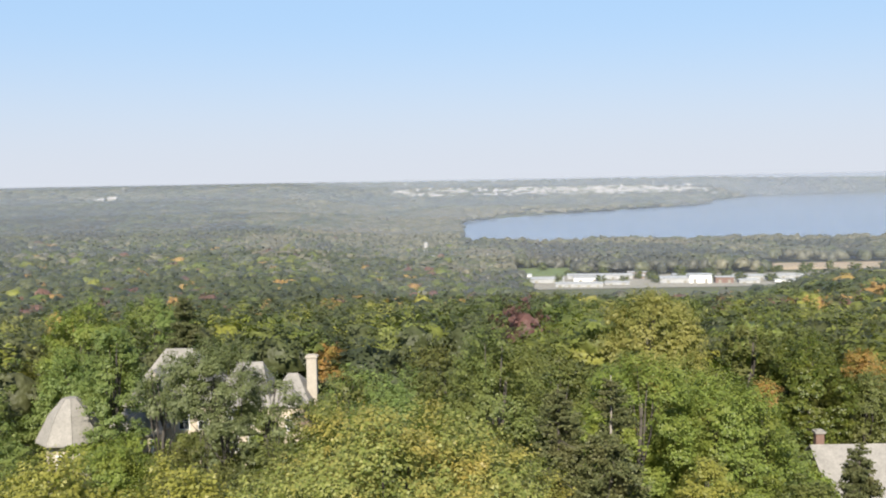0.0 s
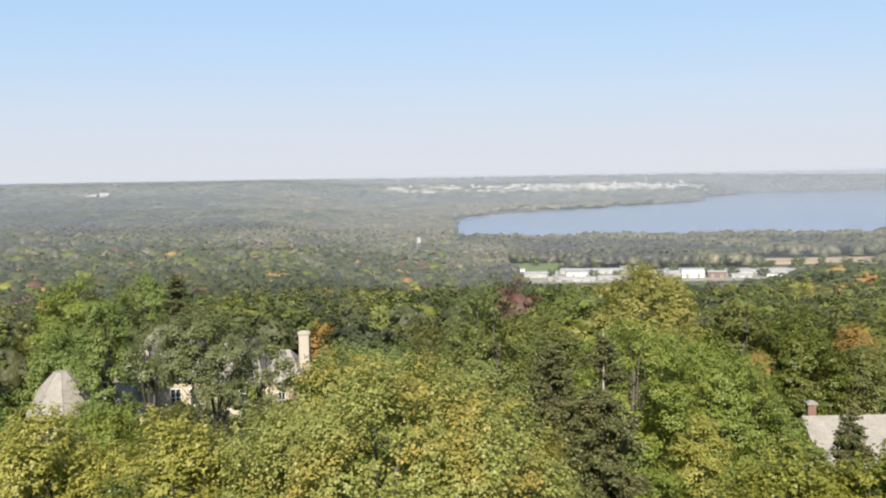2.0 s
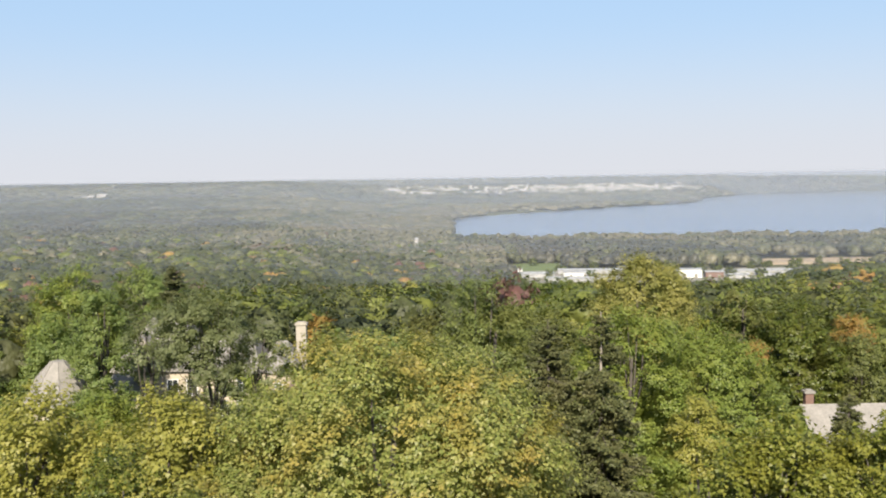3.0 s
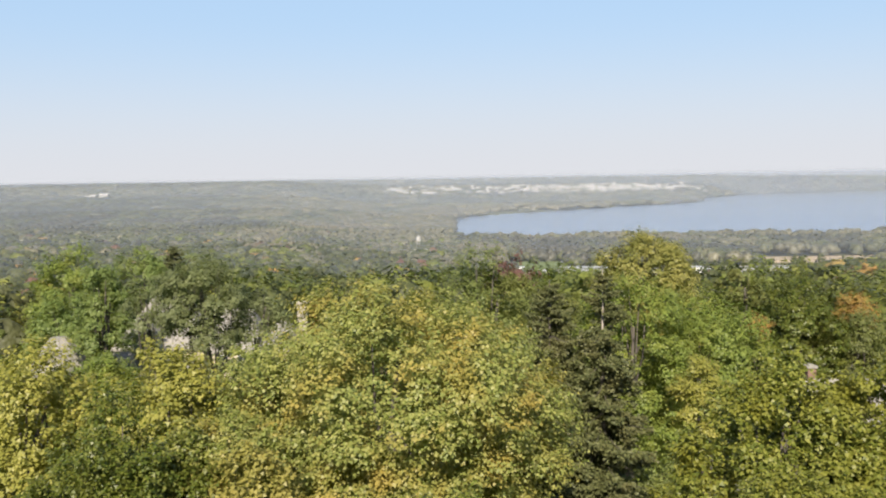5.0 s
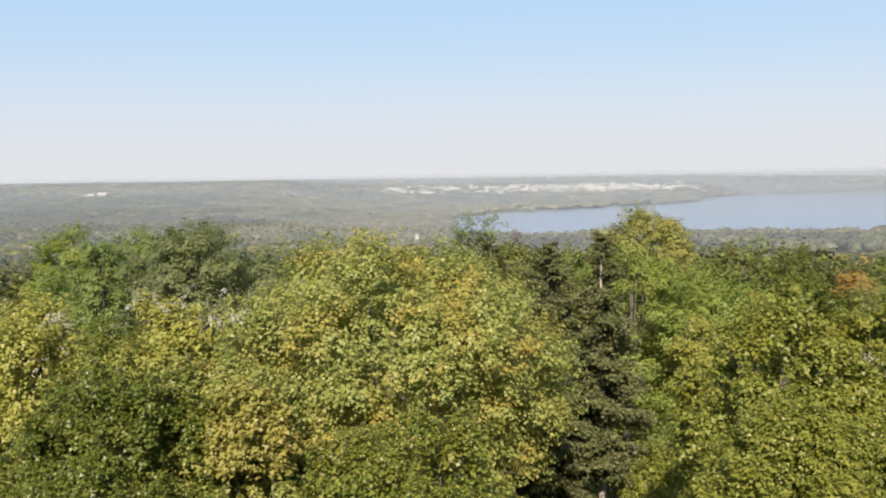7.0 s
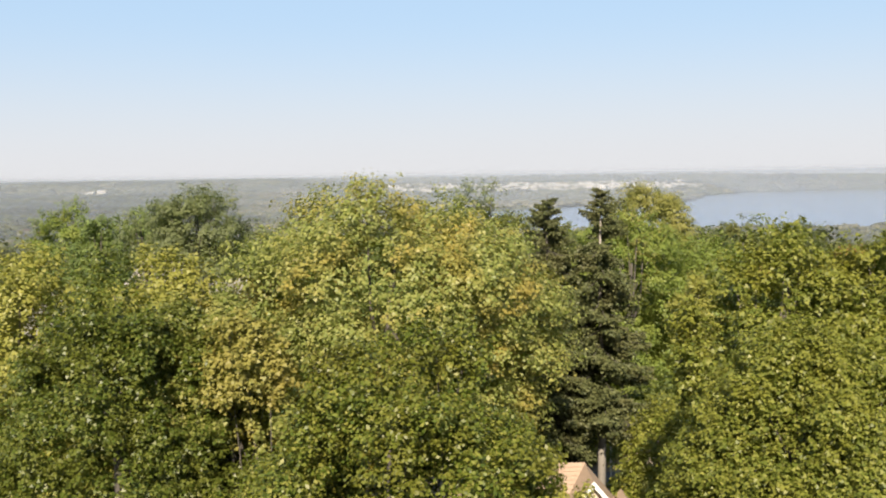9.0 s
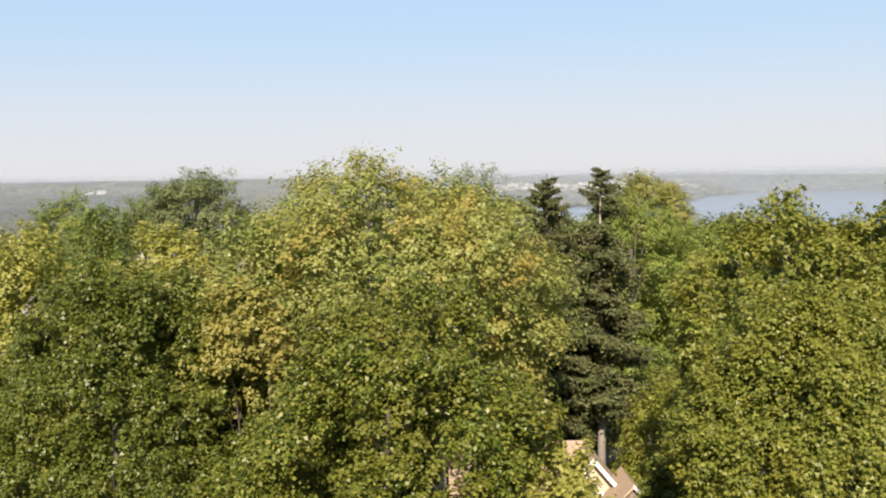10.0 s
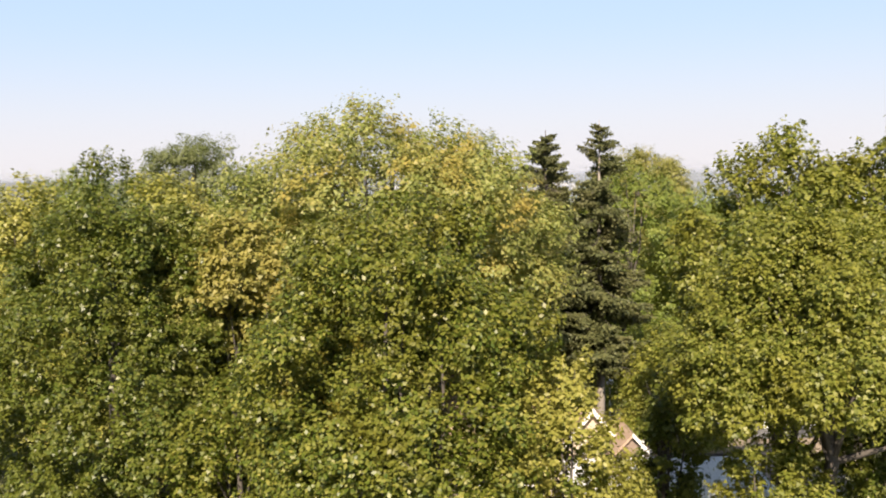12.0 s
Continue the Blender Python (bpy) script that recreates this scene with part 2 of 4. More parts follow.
class Solid:
    """Gathers boxes, prisms and tubes of one material into one bmesh."""
    def __init__(self):
        self.v, self.f = [], []

    def add(self, v, f):
        o = len(self.v)
        self.v += [tuple(p) for p in v]
        self.f += [[i + o for i in q] for q in f]
        return self

    def box(self, x0, y0, z0, x1, y1, z1):
        return self.add([(x, y, z) for z in (z0, z1) for y in (y0, y1) for x in (x0, x1)],
                        [(0, 2, 3, 1), (4, 5, 7, 6), (0, 1, 5, 4), (2, 6, 7, 3), (0, 4, 6, 2), (1, 3, 7, 5)])

    def frustum(self, a, b):
        """A solid between two rings of equal count, capped."""
        n = len(a)
        return self.add(list(a) + list(b), [[i, (i + 1) % n, n + (i + 1) % n, n + i] for i in range(n)] + [list(range(n))[::-1], list(range(n, 2 * n))])

    def tube(self, pts, radii, sides=7):
        rings = []
        for i, p in enumerate(pts):
            d = Vector(pts[min(i + 1, len(pts) - 1)]) - Vector(pts[max(i - 1, 0)])
            d.normalize()
            u = d.cross(Vector((0.31, 0.95, 0.05))).normalized()
            w = d.cross(u)
            rings.append([Vector(p) + (u * math.cos(s * 2 * math.pi / sides) + w * math.sin(s * 2 * math.pi / sides)) * radii[i] for s in range(sides)])
        o = len(self.v)
        self.v += [tuple(p) for ring in rings for p in ring]
        for i in range(len(rings) - 1):
            for s in range(sides):
                t = (s + 1) % sides
                self.f.append([o + i * sides + s, o + i * sides + t, o + (i + 1) * sides + t, o + (i + 1) * sides + s])
        self.f.append([o + s for s in range(sides)][::-1])
        self.f.append([o + (len(rings) - 1) * sides + s for s in range(sides)])
        return self

    def mesh(self, name, material, bevel=0.0, smooth=False):
        me = mesh_of(name, self.v, self.f, material, smooth)
        bm = bmesh.new()
        bm.from_mesh(me)
        bmesh.ops.recalc_face_normals(bm, faces=bm.faces)
        if bevel:
            bmesh.ops.bevel(bm, geom=bm.edges[:], offset=bevel, segments=1, affect="EDGES")
        bm.to_mesh(me)
        bm.free()
        return me


# ---- the lie of the land ----
def smooth(x, a, b):
    t = np.clip((x - a) / (b - a), 0, 1)
    return t * t * (3 - 2 * t)


LAKE_Z = -68.0
SHORE = [(0.6, 2200), (1.3, 2330), (4.0, 2500), (9.3, 2830), (10.0, 2920), (14.0, 3200), (14.9, 3350), (15.2, 3850), (17.7, 4500), (25.0, 4830), (40.0, 4840), (60.0, 4840)]


def shore_far(az):
    return np.interp(az, [s[0] for s in SHORE], [s[1] for s in SHORE])


def shore_near(az):
    return 1375 - np.clip(az - 1.2, 0, 60) * 1.5 + 22 * np.sin(az * 0.8) + 9 * np.sin(az * 3.1)


def depth_of(x, y):
    """Distance from the tower near by; further off, distance ahead of it."""
    r = np.hypot(x, y)
    return r + (y - r) * smooth(y, 500, 1200)


def land(x, y):
    """Height of the ground: plateau, bluff, valley floor, far hills."""
    x, y = np.asarray(x, float), np.asarray(y, float)
    r = np.where(y > 0, depth_of(x, y), np.hypot(x, y))
    az = np.degrees(np.arctan2(x, y))
    front = smooth(y, 60, 140)
    z = np.interp(r, [0, 118, 160, 224, 350, 500, 640, 760, 900, 1000, 1100, 9000], [-3, -3, -7, -15, -31, -50, -68, -68, -68, -68, -68, -68])
    z = -3 + (z + 3) * front
    left = smooth(-az, 2, 11) * front
    z = z + left * np.interp(r, [300, 500, 640, 800, 1000, 1500, 2400, 3300, 4200, 4900], [0, 9, 18, 17, 15, 16, 24, 42, 82, 89])
    right = smooth(az, 14, 24) * front
    z = z + right * np.interp(r, [250, 420, 560, 700, 820, 960], [0, 11, 21, 20, 8, 0])
    far = 1 - smooth(-az, 2, 11)
    foot = np.maximum(3700, np.where(az > 0.6, shore_far(az) + 10, 3700))
    z = z + far * front * 89 * np.clip((r - foot) / (4930 - foot), 0, 1.1) ** 1.2
    roll = np.sin(x * 0.021 + 1.3) * np.cos(y * 0.017) * 1.6 + np.sin(x * 0.006 + y * 0.004) * 1.8
    z = z + roll * smooth(r, 140, 400) * (1 - smooth(r, 800, 1000) * 0.8) * front
    wet = ((az > 0.6) & (r > shore_near(az)) & (r < shore_far(az)) & (y > 0))
    edge = smooth(az, 0.6, 1.2) * smooth(r - shore_near(az), 0, 30) * smooth(shore_far(az) - r, 0, 40) * (y > 0)
    return np.where(wet, z * (1 - edge) + (LAKE_Z - 4) * edge, np.maximum(z, LAKE_Z + 1.0))


def build_land():
    azs = np.concatenate([np.arange(-36, 36, 0.4), np.arange(36, 324, 6.0)])
    rs = np.concatenate([[0.5], np.arange(8, 120, 8), np.geomspace(122, 1500, 130), np.arange(1510, 1600, 20), np.geomspace(1640, 4380, 40), np.arange(4400, 4931, 20)])
    A, R = np.meshgrid(np.radians(azs), rs, indexing="ij")
    R = R * np.where(np.cos(A) > 0.75, 1 + (1 / np.maximum(np.cos(A), 0.75) - 1) * smooth(R, 500, 1200), 1.0)
    X, Y = np.sin(A) * R, np.cos(A) * R
    V = np.stack([X, Y, land(X, Y)], -1).reshape(-1, 3)
    n, k = len(azs), len(rs)
    f = [[((i + 1) % n) * k + j, i * k + j, i * k + j + 1, ((i + 1) % n) * k + j + 1] for i in range(n) for j in range(k - 1)]
    f.append([i * k for i in range(n)][::-1])
    ob = new("ground", mesh_of("ground", V, f, GROUND, True))
    tagged(ob, "grass and woodland soil falling from a bluff to a valley", "ground", kind="structure")
    az = np.arange(0.2, 38, 0.4)
    near, far = shore_near(az) - 25, shore_far(az) + 45
    pts = [(math.tan(radians(b)) * q, q, LAKE_Z) for b, q in zip(az, near)] + [(math.tan(radians(b)) * q, q, LAKE_Z) for b, q in zip(az[::-1], far[::-1])]
    m = len(az)
    me = mesh_of("water", pts, [[i, i + 1, 2 * m - 2 - i, 2 * m - 1 - i] for i in range(m - 1)], WATER)
    tagged(new("water", me), "wide blue lake with a ruffled surface", "lake", kind="structure")


build_land()
rng = np.random.default_rng(7)


# ---- trees ----
def leaves_at(p, out, size, rg, long=1.25, up=0.35, wild=0.6, corners=4):
    """A folded leaf at each place p, facing roughly out and up."""
    n = len(p)
    nor = out + np.array([0, 0, up]) + rg.normal(0, wild, (n, 3))
    nor /= np.linalg.norm(nor, axis=1, keepdims=True) + 1e-9
    t = np.cross(nor, rg.normal(0, 1, (n, 3)))
    t /= np.linalg.norm(t, axis=1, keepdims=True) + 1e-9
    b = np.cross(nor, t)
    s = (size * rg.uniform(0.65, 1.3, n))[:, None]
    if corners == 3:
        return np.stack([p - t * s * long * 0.5, p + b * s * 0.55 + t * s * 0.3, p - b * s * 0.55 + t * s * 0.3], 1)
    fold = nor * s * 0.16
    return np.stack([p - t * s * long * 0.5, p + b * s * 0.42 - fold, p + t * s * long * 0.5, p - b * s * 0.42 - fold], 1)


def crown_points(rx, rz, n, rg, lobes=60, lobe=0.3, low=-0.75, shape=0.0, gaps=-0.9, spray=0.34, calm=0.0, upright=0.0):
    """Places and outward ways of leaves in the sprays that cover the boughs of a crown round the origin; shape > 0 narrows
    the top, spray is the reach of one leafy spray, gaps sets how many are missing, and upright turns them from layers to plumes."""
    i = np.arange(lobes)
    zz = np.clip(low + (1 - low) * (i + 0.5) / lobes + rg.normal(0, 0.04, lobes), -0.99, 0.99)
    aa = i * 2.39996 + rg.normal(0, 0.35, lobes)
    d = np.stack([np.sqrt(1 - zz ** 2) * np.cos(aa), np.sqrt(1 - zz ** 2) * np.sin(aa), zz], 1)
    q = rg.uniform(0.62, 0.95, (lobes, 1))
    c = d * q
    c[:, :2] *= (1 - shape * np.clip(c[:, 2:3], 0, 1))
    c = c * [rx, rx, rz]
    lr = lobe * min(rx, rz) * rg.uniform(0.7, 1.35, len(c))
    m = int(min(n / 14, np.sum(lr ** 2) * 2.6 / spray ** 2)) + 8
    k = rg.choice(len(c), m, p=lr ** 2 / np.sum(lr ** 2))
    o = rg.normal(0, 1, (m, 3)) + d[k] * 0.7
    o[:, 2] = np.where(o[:, 2] < -0.3 - 0.7 * upright, -o[:, 2] * 0.6, o[:, 2])
    o /= np.linalg.norm(o, axis=1, keepdims=True)
    at = c[k] + o * (lr[k] * rg.uniform(0.55, 1.05, m))[:, None] * [1, 1, 0.74 + 0.36 * upright]
    gap = np.zeros(m)
    for _ in range(7):                # open pockets between boughs
        w = rg.normal(0, 1, 3)
        gap += np.sin(at @ (w / np.linalg.norm(w) * rg.uniform(2.2, 4.6) * (7.0 / (rx + 2.0))) + rg.uniform(0, 6.28))
    keep = (np.linalg.norm(at / [rx, rx, rz], axis=1) > 0.3) & (gap > gaps)
    at, o, dk = at[keep], o[keep], d[k][keep]
    axis = o * 0.8 + dk * 0.45 + rg.normal(0, 0.25, o.shape) + [0, 0, 0.1 + 0.55 * upright]
    axis /= np.linalg.norm(axis, axis=1, keepdims=True)
    reach = spray * rg.uniform(0.65, 1.35, len(at))
    j = rg.choice(len(at), n, p=reach ** 2 / np.sum(reach ** 2))
    u = rg.normal(0, 0.5, (n, 3)) * [1, 1, 0.5 + 0.4 * upright]
    along = rg.uniform(-1.0, 1.0, n)
    thick = 1.0 - 0.45 * (along + 1) / 2
    off = axis[j] * along[:, None] * 1.1 + u * thick[:, None]
    off[:, 2] -= 0.22 * np.clip(along, 0, 1) ** 2
    p = at[j] + off * reach[j][:, None]
    way = u * 0.7 * (1 - calm) + axis[j] * 0.45 * (1 - calm) + o[j] * (0.25 + calm) + dk[j] * calm * 0.6 + [0, 0, 0.2]
    return p, way, c


def trunk_mesh(name, base, top, radius, targets, rg, material, sides=8, low=2):
    s = Solid()
    h = top - base
    bend = rg.normal(0, 0.02 * h, (6, 2))
    pts = [(bend[i][0] * (i > 0), bend[i][1] * (i > 0), base + h * i / 5) for i in range(6)]
    s.tube(pts, [radius * (1.35 if i == 0 else 1 - 0.16 * i) for i in range(6)], sides)
    for c in targets:
        k = int(rg.integers(low, 5))
        a = Vector(pts[k])
        b = Vector(c)
        mid = a.lerp(b, 0.5) + Vector((0, 0, -0.06 * (b - a).length)) + Vector(rg.normal(0, 0.04 * (b - a).length, 3))
        r0 = radius * (0.55 - 0.08 * k)
        s.tube([a, mid, b], [r0, r0 * 0.6, r0 * 0.15], 5)
    return s.mesh(name, material, smooth=True)


def tree(kind, x, y, top, rx, rz, n, size, seed, label, shape=0.2, lobes=60, lobe=0.3, bark=BARK, ground_z=None, limbs=16, low=-0.75, trunk_r=None, group="", extra=0, name="tree", spray=None, gaps=None):
    rg = np.random.default_rng(seed)
    g = float(land(x, y)) if ground_z is None else ground_z
    t = thing(name, Matrix.Translation((x, y, g)), label, "tree", group)
    h = top - g
    cz = h - rz
    near_by = y < 42
    if not near_by:                   # further trees close up into fuller crowns
        lobe, limbs = lobe * 1.22, min(limbs, 7) if kind != "locust" else limbs
    n, size = (n, size) if near_by else (int(n * 1.25), size * 0.78) if y < 60 else (int(n * 1.3), size * 0.74) if y < 300 else (n, size)
    p, way, c = crown_points(rx, rz, n, rg, lobes, lobe, low, shape, gaps if gaps is not None else -2.3 if near_by else -4.0, spray or (0.29 if near_by else 0.46 if y < 300 else 1.2), 0.0 if near_by else 0.25 if y < 60 else 0.5, 1.0 if near_by else 0.4)
    p = p + [0, 0, cz]
    top_off = h - np.percentile(p[:, 2], 99.8)
    p[:, 2] += top_off
    corners = 4 if y < 28 else 3
    q = leaves_at(p, way, size, rg, corners=corners, wild=0.5 if near_by else 0.38)
    if extra:                       # loose sprigs that stand out of the outline
        k = rg.choice(len(p), extra)
        s = p[k][:, None, :] + way[k][:, None, :] * rg.uniform(0.0, 0.9, (extra, 10, 1)) * 0.4 + rg.normal(0, 0.10, (extra, 10, 3)) + np.linspace(0, 0.22, 10)[None, :, None] * [0, 0, 1]
        q = np.concatenate([q, leaves_at(s.reshape(-1, 3), np.repeat(way[k], 10, 0), size, rg, corners=corners)])
    part("crown", quads_mesh("crown", q, LEAF[kind], corners), t)
    c = c + [0, 0, cz + top_off]
    tg = c[np.argsort(-np.abs(c[:, 2] - cz))][:limbs]
    part("trunk", trunk_mesh("trunk", -0.4, cz + rz * 0.55, trunk_r or 0.024 * h, tg, rg, bark, low=3 if low > -0.5 else 2), t)
    return t


def spruce(x, y, top, rmax, seed, sparse, label, bare=0.14):
    rg = np.random.default_rng(seed)
    g = float(land(x, y))
    h = top - g
    t = thing("spruce_tree", Matrix.Translation((x, y, g)), label, "tree", "spruces")
    s = Solid().tube([(0, 0, -0.3), (0.05, 0, h * 0.3), (0, 0.05, h * 0.7), (0, 0, h)], [0.30, 0.24, 0.12, 0.02], 8)
    b_s = Solid()
    quads = []
    z = h * bare
    while z < h * 0.985:
        f = z / h
        reach = rmax * (1 - f) ** 0.56 * (0.45 + 0.55 * min(1, (f - bare + 0.1) / 0.25)) + 0.10
        for b in range(1):
            a = rg.uniform(0, 2 * math.pi)
            L = reach * rg.uniform(0.4, 1.2)
            z += rg.uniform(-0.05, 0.05) * (1 if sparse else 0.8)
            d = np.array([math.cos(a), math.sin(a), 0])
            m = int(20 + L * (72 if sparse else 84))
            u = rg.uniform(0.12, 1.0, m)
            drop = (-0.34 * L * u + 0.22 * L * u ** 3) if f < 0.85 else 0.25 * L * u
            p = d * (u * L)[:, None] + np.stack([np.zeros(m), np.zeros(m), z + drop - np.abs(rg.normal(0, 0.20, m)) * np.minimum(1, 4 * (1 - f) + 0.2)], 1)
            side = np.cross(d, [0, 0, 1])
            p += side * (rg.normal(0, 0.16, m) * (0.3 + u * L * 0.5))[:, None]
            way = d * 0.6 + side * rg.normal(0, 0.8, m)[:, None] + np.array([0, 0, -0.35])
            way /= np.linalg.norm(way, axis=1, keepdims=True)
            w = np.cross(way, rg.normal(0, 1, (m, 3)))
            w /= np.linalg.norm(w, axis=1, keepdims=True)
            ln = (0.40 * min(1.0, 0.35 + 2.2 * (1 - f)) * rg.uniform(0.6, 1.3, m))[:, None]
            quads.append(np.stack([p, p + way * ln * 0.6 + w * 0.08, p + way * ln * 0.6 - w * 0.08], 1))
            tip = d * L * 0.9 + np.array([0, 0, z - 0.2 * L])
            if rg.uniform() < 0.5:
                b_s.tube([(0, 0, z), tuple(d * L * 0.45 + np.array([0, 0, z - 0.12 * L])), tuple(tip)], [0.035, 0.022, 0.006], 4)
        z += rg.uniform(0.2, 0.4) * (1.1 if sparse else 0.8) / 6.5
    part("trunk", s.mesh("trunk", BARK_PALE if sparse else BARK, smooth=True), t)
    tagged(part("branchwork", b_s.mesh("branchwork", BARK), t), kind="stuff")
    part("needles", quads_mesh("needles", np.concatenate(quads), LEAF["spruce"], 3), t)
    return t


# trees near the tower
tree("near", -1.2, 26.8, 14.4, 4.9, 6.5, 150000, 0.112, 11, "green maple with yellowing leaves close to the tower", shape=0.25, lobes=150, lobe=0.2, extra=420, low=-0.97, limbs=5, trunk_r=0.24)
tree("deep", -12.6, 35.5, 15.8, 5.6, 8.6, 150000, 0.125, 12, "dense dark green maple with an upright crown", shape=0.4, lobes=130, lobe=0.21, extra=420, low=-0.97, limbs=6)
tree("yellow", -7.7, 35.6, 13.9, 1.5, 1.9, 9000, 0.16, 13, "slender maple with a golden yellow top", shape=0.2, lobes=24, lobe=0.4, extra=60, low=-0.8, limbs=6, trunk_r=0.16)
tree("gold", -9.0, 37.4, 14.4, 3.0, 6.6, 36000, 0.16, 35, "yellow-green maple between taller trees", shape=0.3, lobes=50, lobe=0.32, extra=120, low=-0.9)
tree("olive", -6.6, 40.0, 11.6, 3.0, 5.0, 14000, 0.2, 14, "small tree with olive brown leaves", lobes=44, low=-0.9)
tree("right", 12.2, 30.5, 13.8, 5.0, 4.3, 125000, 0.118, 15, "yellow-green oak with layered branches", shape=0.35, lobes=100, lobe=0.26, extra=420, low=-0.35)
tree("right", 13.4, 36.5, 16.6, 4.5, 6.4, 60000, 0.16, 16, "tall yellow-green oak with a ragged top", shape=0.2, lobes=90, lobe=0.24, extra=350, low=-0.9)
tree("right", 18.2, 36.0, 16.8, 4.6, 6.6, 54000, 0.16, 17, "tall yellow-green oak with a narrow top", shape=0.25, lobes=85, lobe=0.24, extra=300, low=-0.9)
tree("gold", -2.6, 48.0, 18.5, 8.0, 7.2, 130000, 0.2, 28, "large spreading maple turning yellow-green", shape=-0.3, lobes=170, lobe=0.21, extra=500, low=-0.95)
tree("mustard", -22.5, 51.0, 15.2, 5.4, 7.6, 42000, 0.25, 19, "round tree with mustard yellow leaves", lobes=80, lobe=0.24, extra=150, low=-0.95)
tree("mustard", -14.8, 49.5, 15.3, 5.0, 7.4, 38000, 0.25, 20, "round tree with mustard yellow leaves", lobes=70, lobe=0.25, extra=150, low=-0.95)
tree("mustard", -30.5, 54.0, 14.6, 5.4, 7.6, 38000, 0.25, 21, "round tree with mustard yellow leaves", lobes=70, lobe=0.25, extra=120, low=-0.95)
spruce(6.2, 56.0, 17.8, 4.1, 31, False, "dark green spruce with a pointed top", 0.22)
spruce(9.35, 56.0, 18.3, 4.0, 32, True, "thin dark spruce with a pale bare trunk", 0.32)
tree("locust", -17.9, 70.0, 18.6, 3.6, 3.9, 24000, 0.19, 22, "open-crowned grey-green locust with forked trunks", lobes=60, lobe=0.25, shape=0.1, limbs=18, low=-0.85, trunk_r=0.26, gaps=-1.3)
tree("locust", -22.8, 71.5, 16.6, 1.9, 2.6, 1900, 0.22, 23, "thin grey-green locust with bare limbs", gaps=-0.4, lobes=26, lobe=0.24, limbs=9, low=-0.3, trunk_r=0.26)
tree("locust", -14.2, 72.0, 16.0, 2.3, 3.6, 3600, 0.22, 24, "thin grey-green locust with bare limbs", gaps=-0.4, lobes=30, lobe=0.24, limbs=9, low=-0.3, trunk_r=0.26)
tree("wood", -39.7, 126.0, 15.6, 4.4, 7.5, 20000, 0.26, 69, "green broad-leaved tree behind the mansion", lobes=60, lobe=0.26, low=-0.95)
tree("bright", -44.0, 112.0, 16.8, 4.9, 9.0, 27200, 0.27, 25, "bright green broad-leaved tree", lobes=70, lobe=0.26, low=-0.95)
tree("wood", 3.6, 76.0, 18.4, 4.6, 9.5, 40800, 0.23, 26, "dark green tree with a flat wide top", lobes=90, lobe=0.24, shape=0.1, low=-0.95)
tree("bright", 15.0, 76.0, 15.8, 4.8, 9.0, 40800, 0.23, 27, "bright green broad-leaved tree", lobes=80, lobe=0.25, low=-0.95)
tree("bright", 22.4, 80.0, 13.8, 5.8, 8.2, 44200, 0.23, 28, "bright green broad-leaved tree", lobes=80, lobe=0.25, low=-0.95)
tree("golden", 21.4, 101.0, 18.0, 5.5, 6.0, 34000, 0.26, 29, "tall tree with golden yellow top", lobes=80, lobe=0.24, shape=-0.1, low=-0.9)
tree("gold", 22.6, 94.0, 12.6, 5.6, 8.0, 37400, 0.24, 30, "pale yellow-green willow-like tree", lobes=80, lobe=0.24, low=-0.95)
tree("orange", 44.8, 103.0, 10.9, 2.1, 2.0, 4000, 0.25, 43, "orange autumn tree among green ones", lobes=40, lobe=0.3, low=-0.9)
tree("orange", 30.0, 91.0, 10.4, 1.1, 1.3, 1500, 0.22, 44, "small orange autumn tree behind the brick house", lobes=20, lobe=0.36, low=-0.8, limbs=5)
tree("orange", -16.2, 122.0, 9.4, 2.1, 2.4, 3500, 0.27, 45, "orange autumn tree behind the mansion chimney", lobes=26, lobe=0.36, low=-0.8, limbs=5)
tree("wood", 43.6, 99.5, 9.4, 3.6, 6.0, 11000, 0.25, 46, "green tree in front of an orange one", lobes=46, lobe=0.32, low=-0.9)
tree("mustard", 15.5, 57.0, 12.8, 1.4, 2.6, 5000, 0.2, 47, "slender tree turning golden yellow", lobes=24, lobe=0.36, low=-0.9, limbs=5, trunk_r=0.14)
tree("mustard", 3.2, 25.8, 10.4, 1.5, 3.6, 11000, 0.125, 48, "young yellow-orange maple beside the large one", gaps=-0.7, lobes=34, lobe=0.36, low=-0.9, limbs=5, trunk_r=0.12)
tree("near", -6.6, 30.5, 8.6, 2.8, 5.0, 26000, 0.13, 33, "young green maple between larger trees", lobes=44, lobe=0.34, low=-0.9)
tree("mustard", 4.7, 27.2, 8.0, 1.3, 2.8, 6000, 0.125, 34, "slender young maple with orange-yellow leaves", gaps=-0.7, lobes=26, lobe=0.36, low=-0.8)
tree("right", 10.4, 29.2, 6.9, 1.5, 3.0, 12000, 0.125, 36, "young yellow-green oak under a larger one", lobes=30, lobe=0.36, low=-0.8, limbs=6)
tree("deep", 16.0, 34.0, 6.6, 2.4, 3.6, 14000, 0.15, 37, "low dark green tree under the oaks", lobes=36, lobe=0.34, low=-0.8, limbs=6)
tree("wood", -18.6, 65.5, 12.2, 3.4, 6.4, 23800, 0.21, 38, "dense green tree below the locusts", lobes=50, lobe=0.32, low=-0.9)
tree("bright", -24.4, 66.5, 11.8, 3.4, 6.2, 23800, 0.21, 39, "bright green tree below the locusts", lobes=50, lobe=0.32, low=-0.9)
tree("wood", -12.6, 66.5, 11.8, 3.2, 6.2, 22100, 0.21, 40, "dense green tree below the locusts", lobes=50, lobe=0.32, low=-0.9)
tree("right", 12.0, 49.5, 7.4, 2.6, 4.6, 12000, 0.2, 41, "yellow-green tree behind the flat roof", lobes=36, lobe=0.34, low=-0.8)
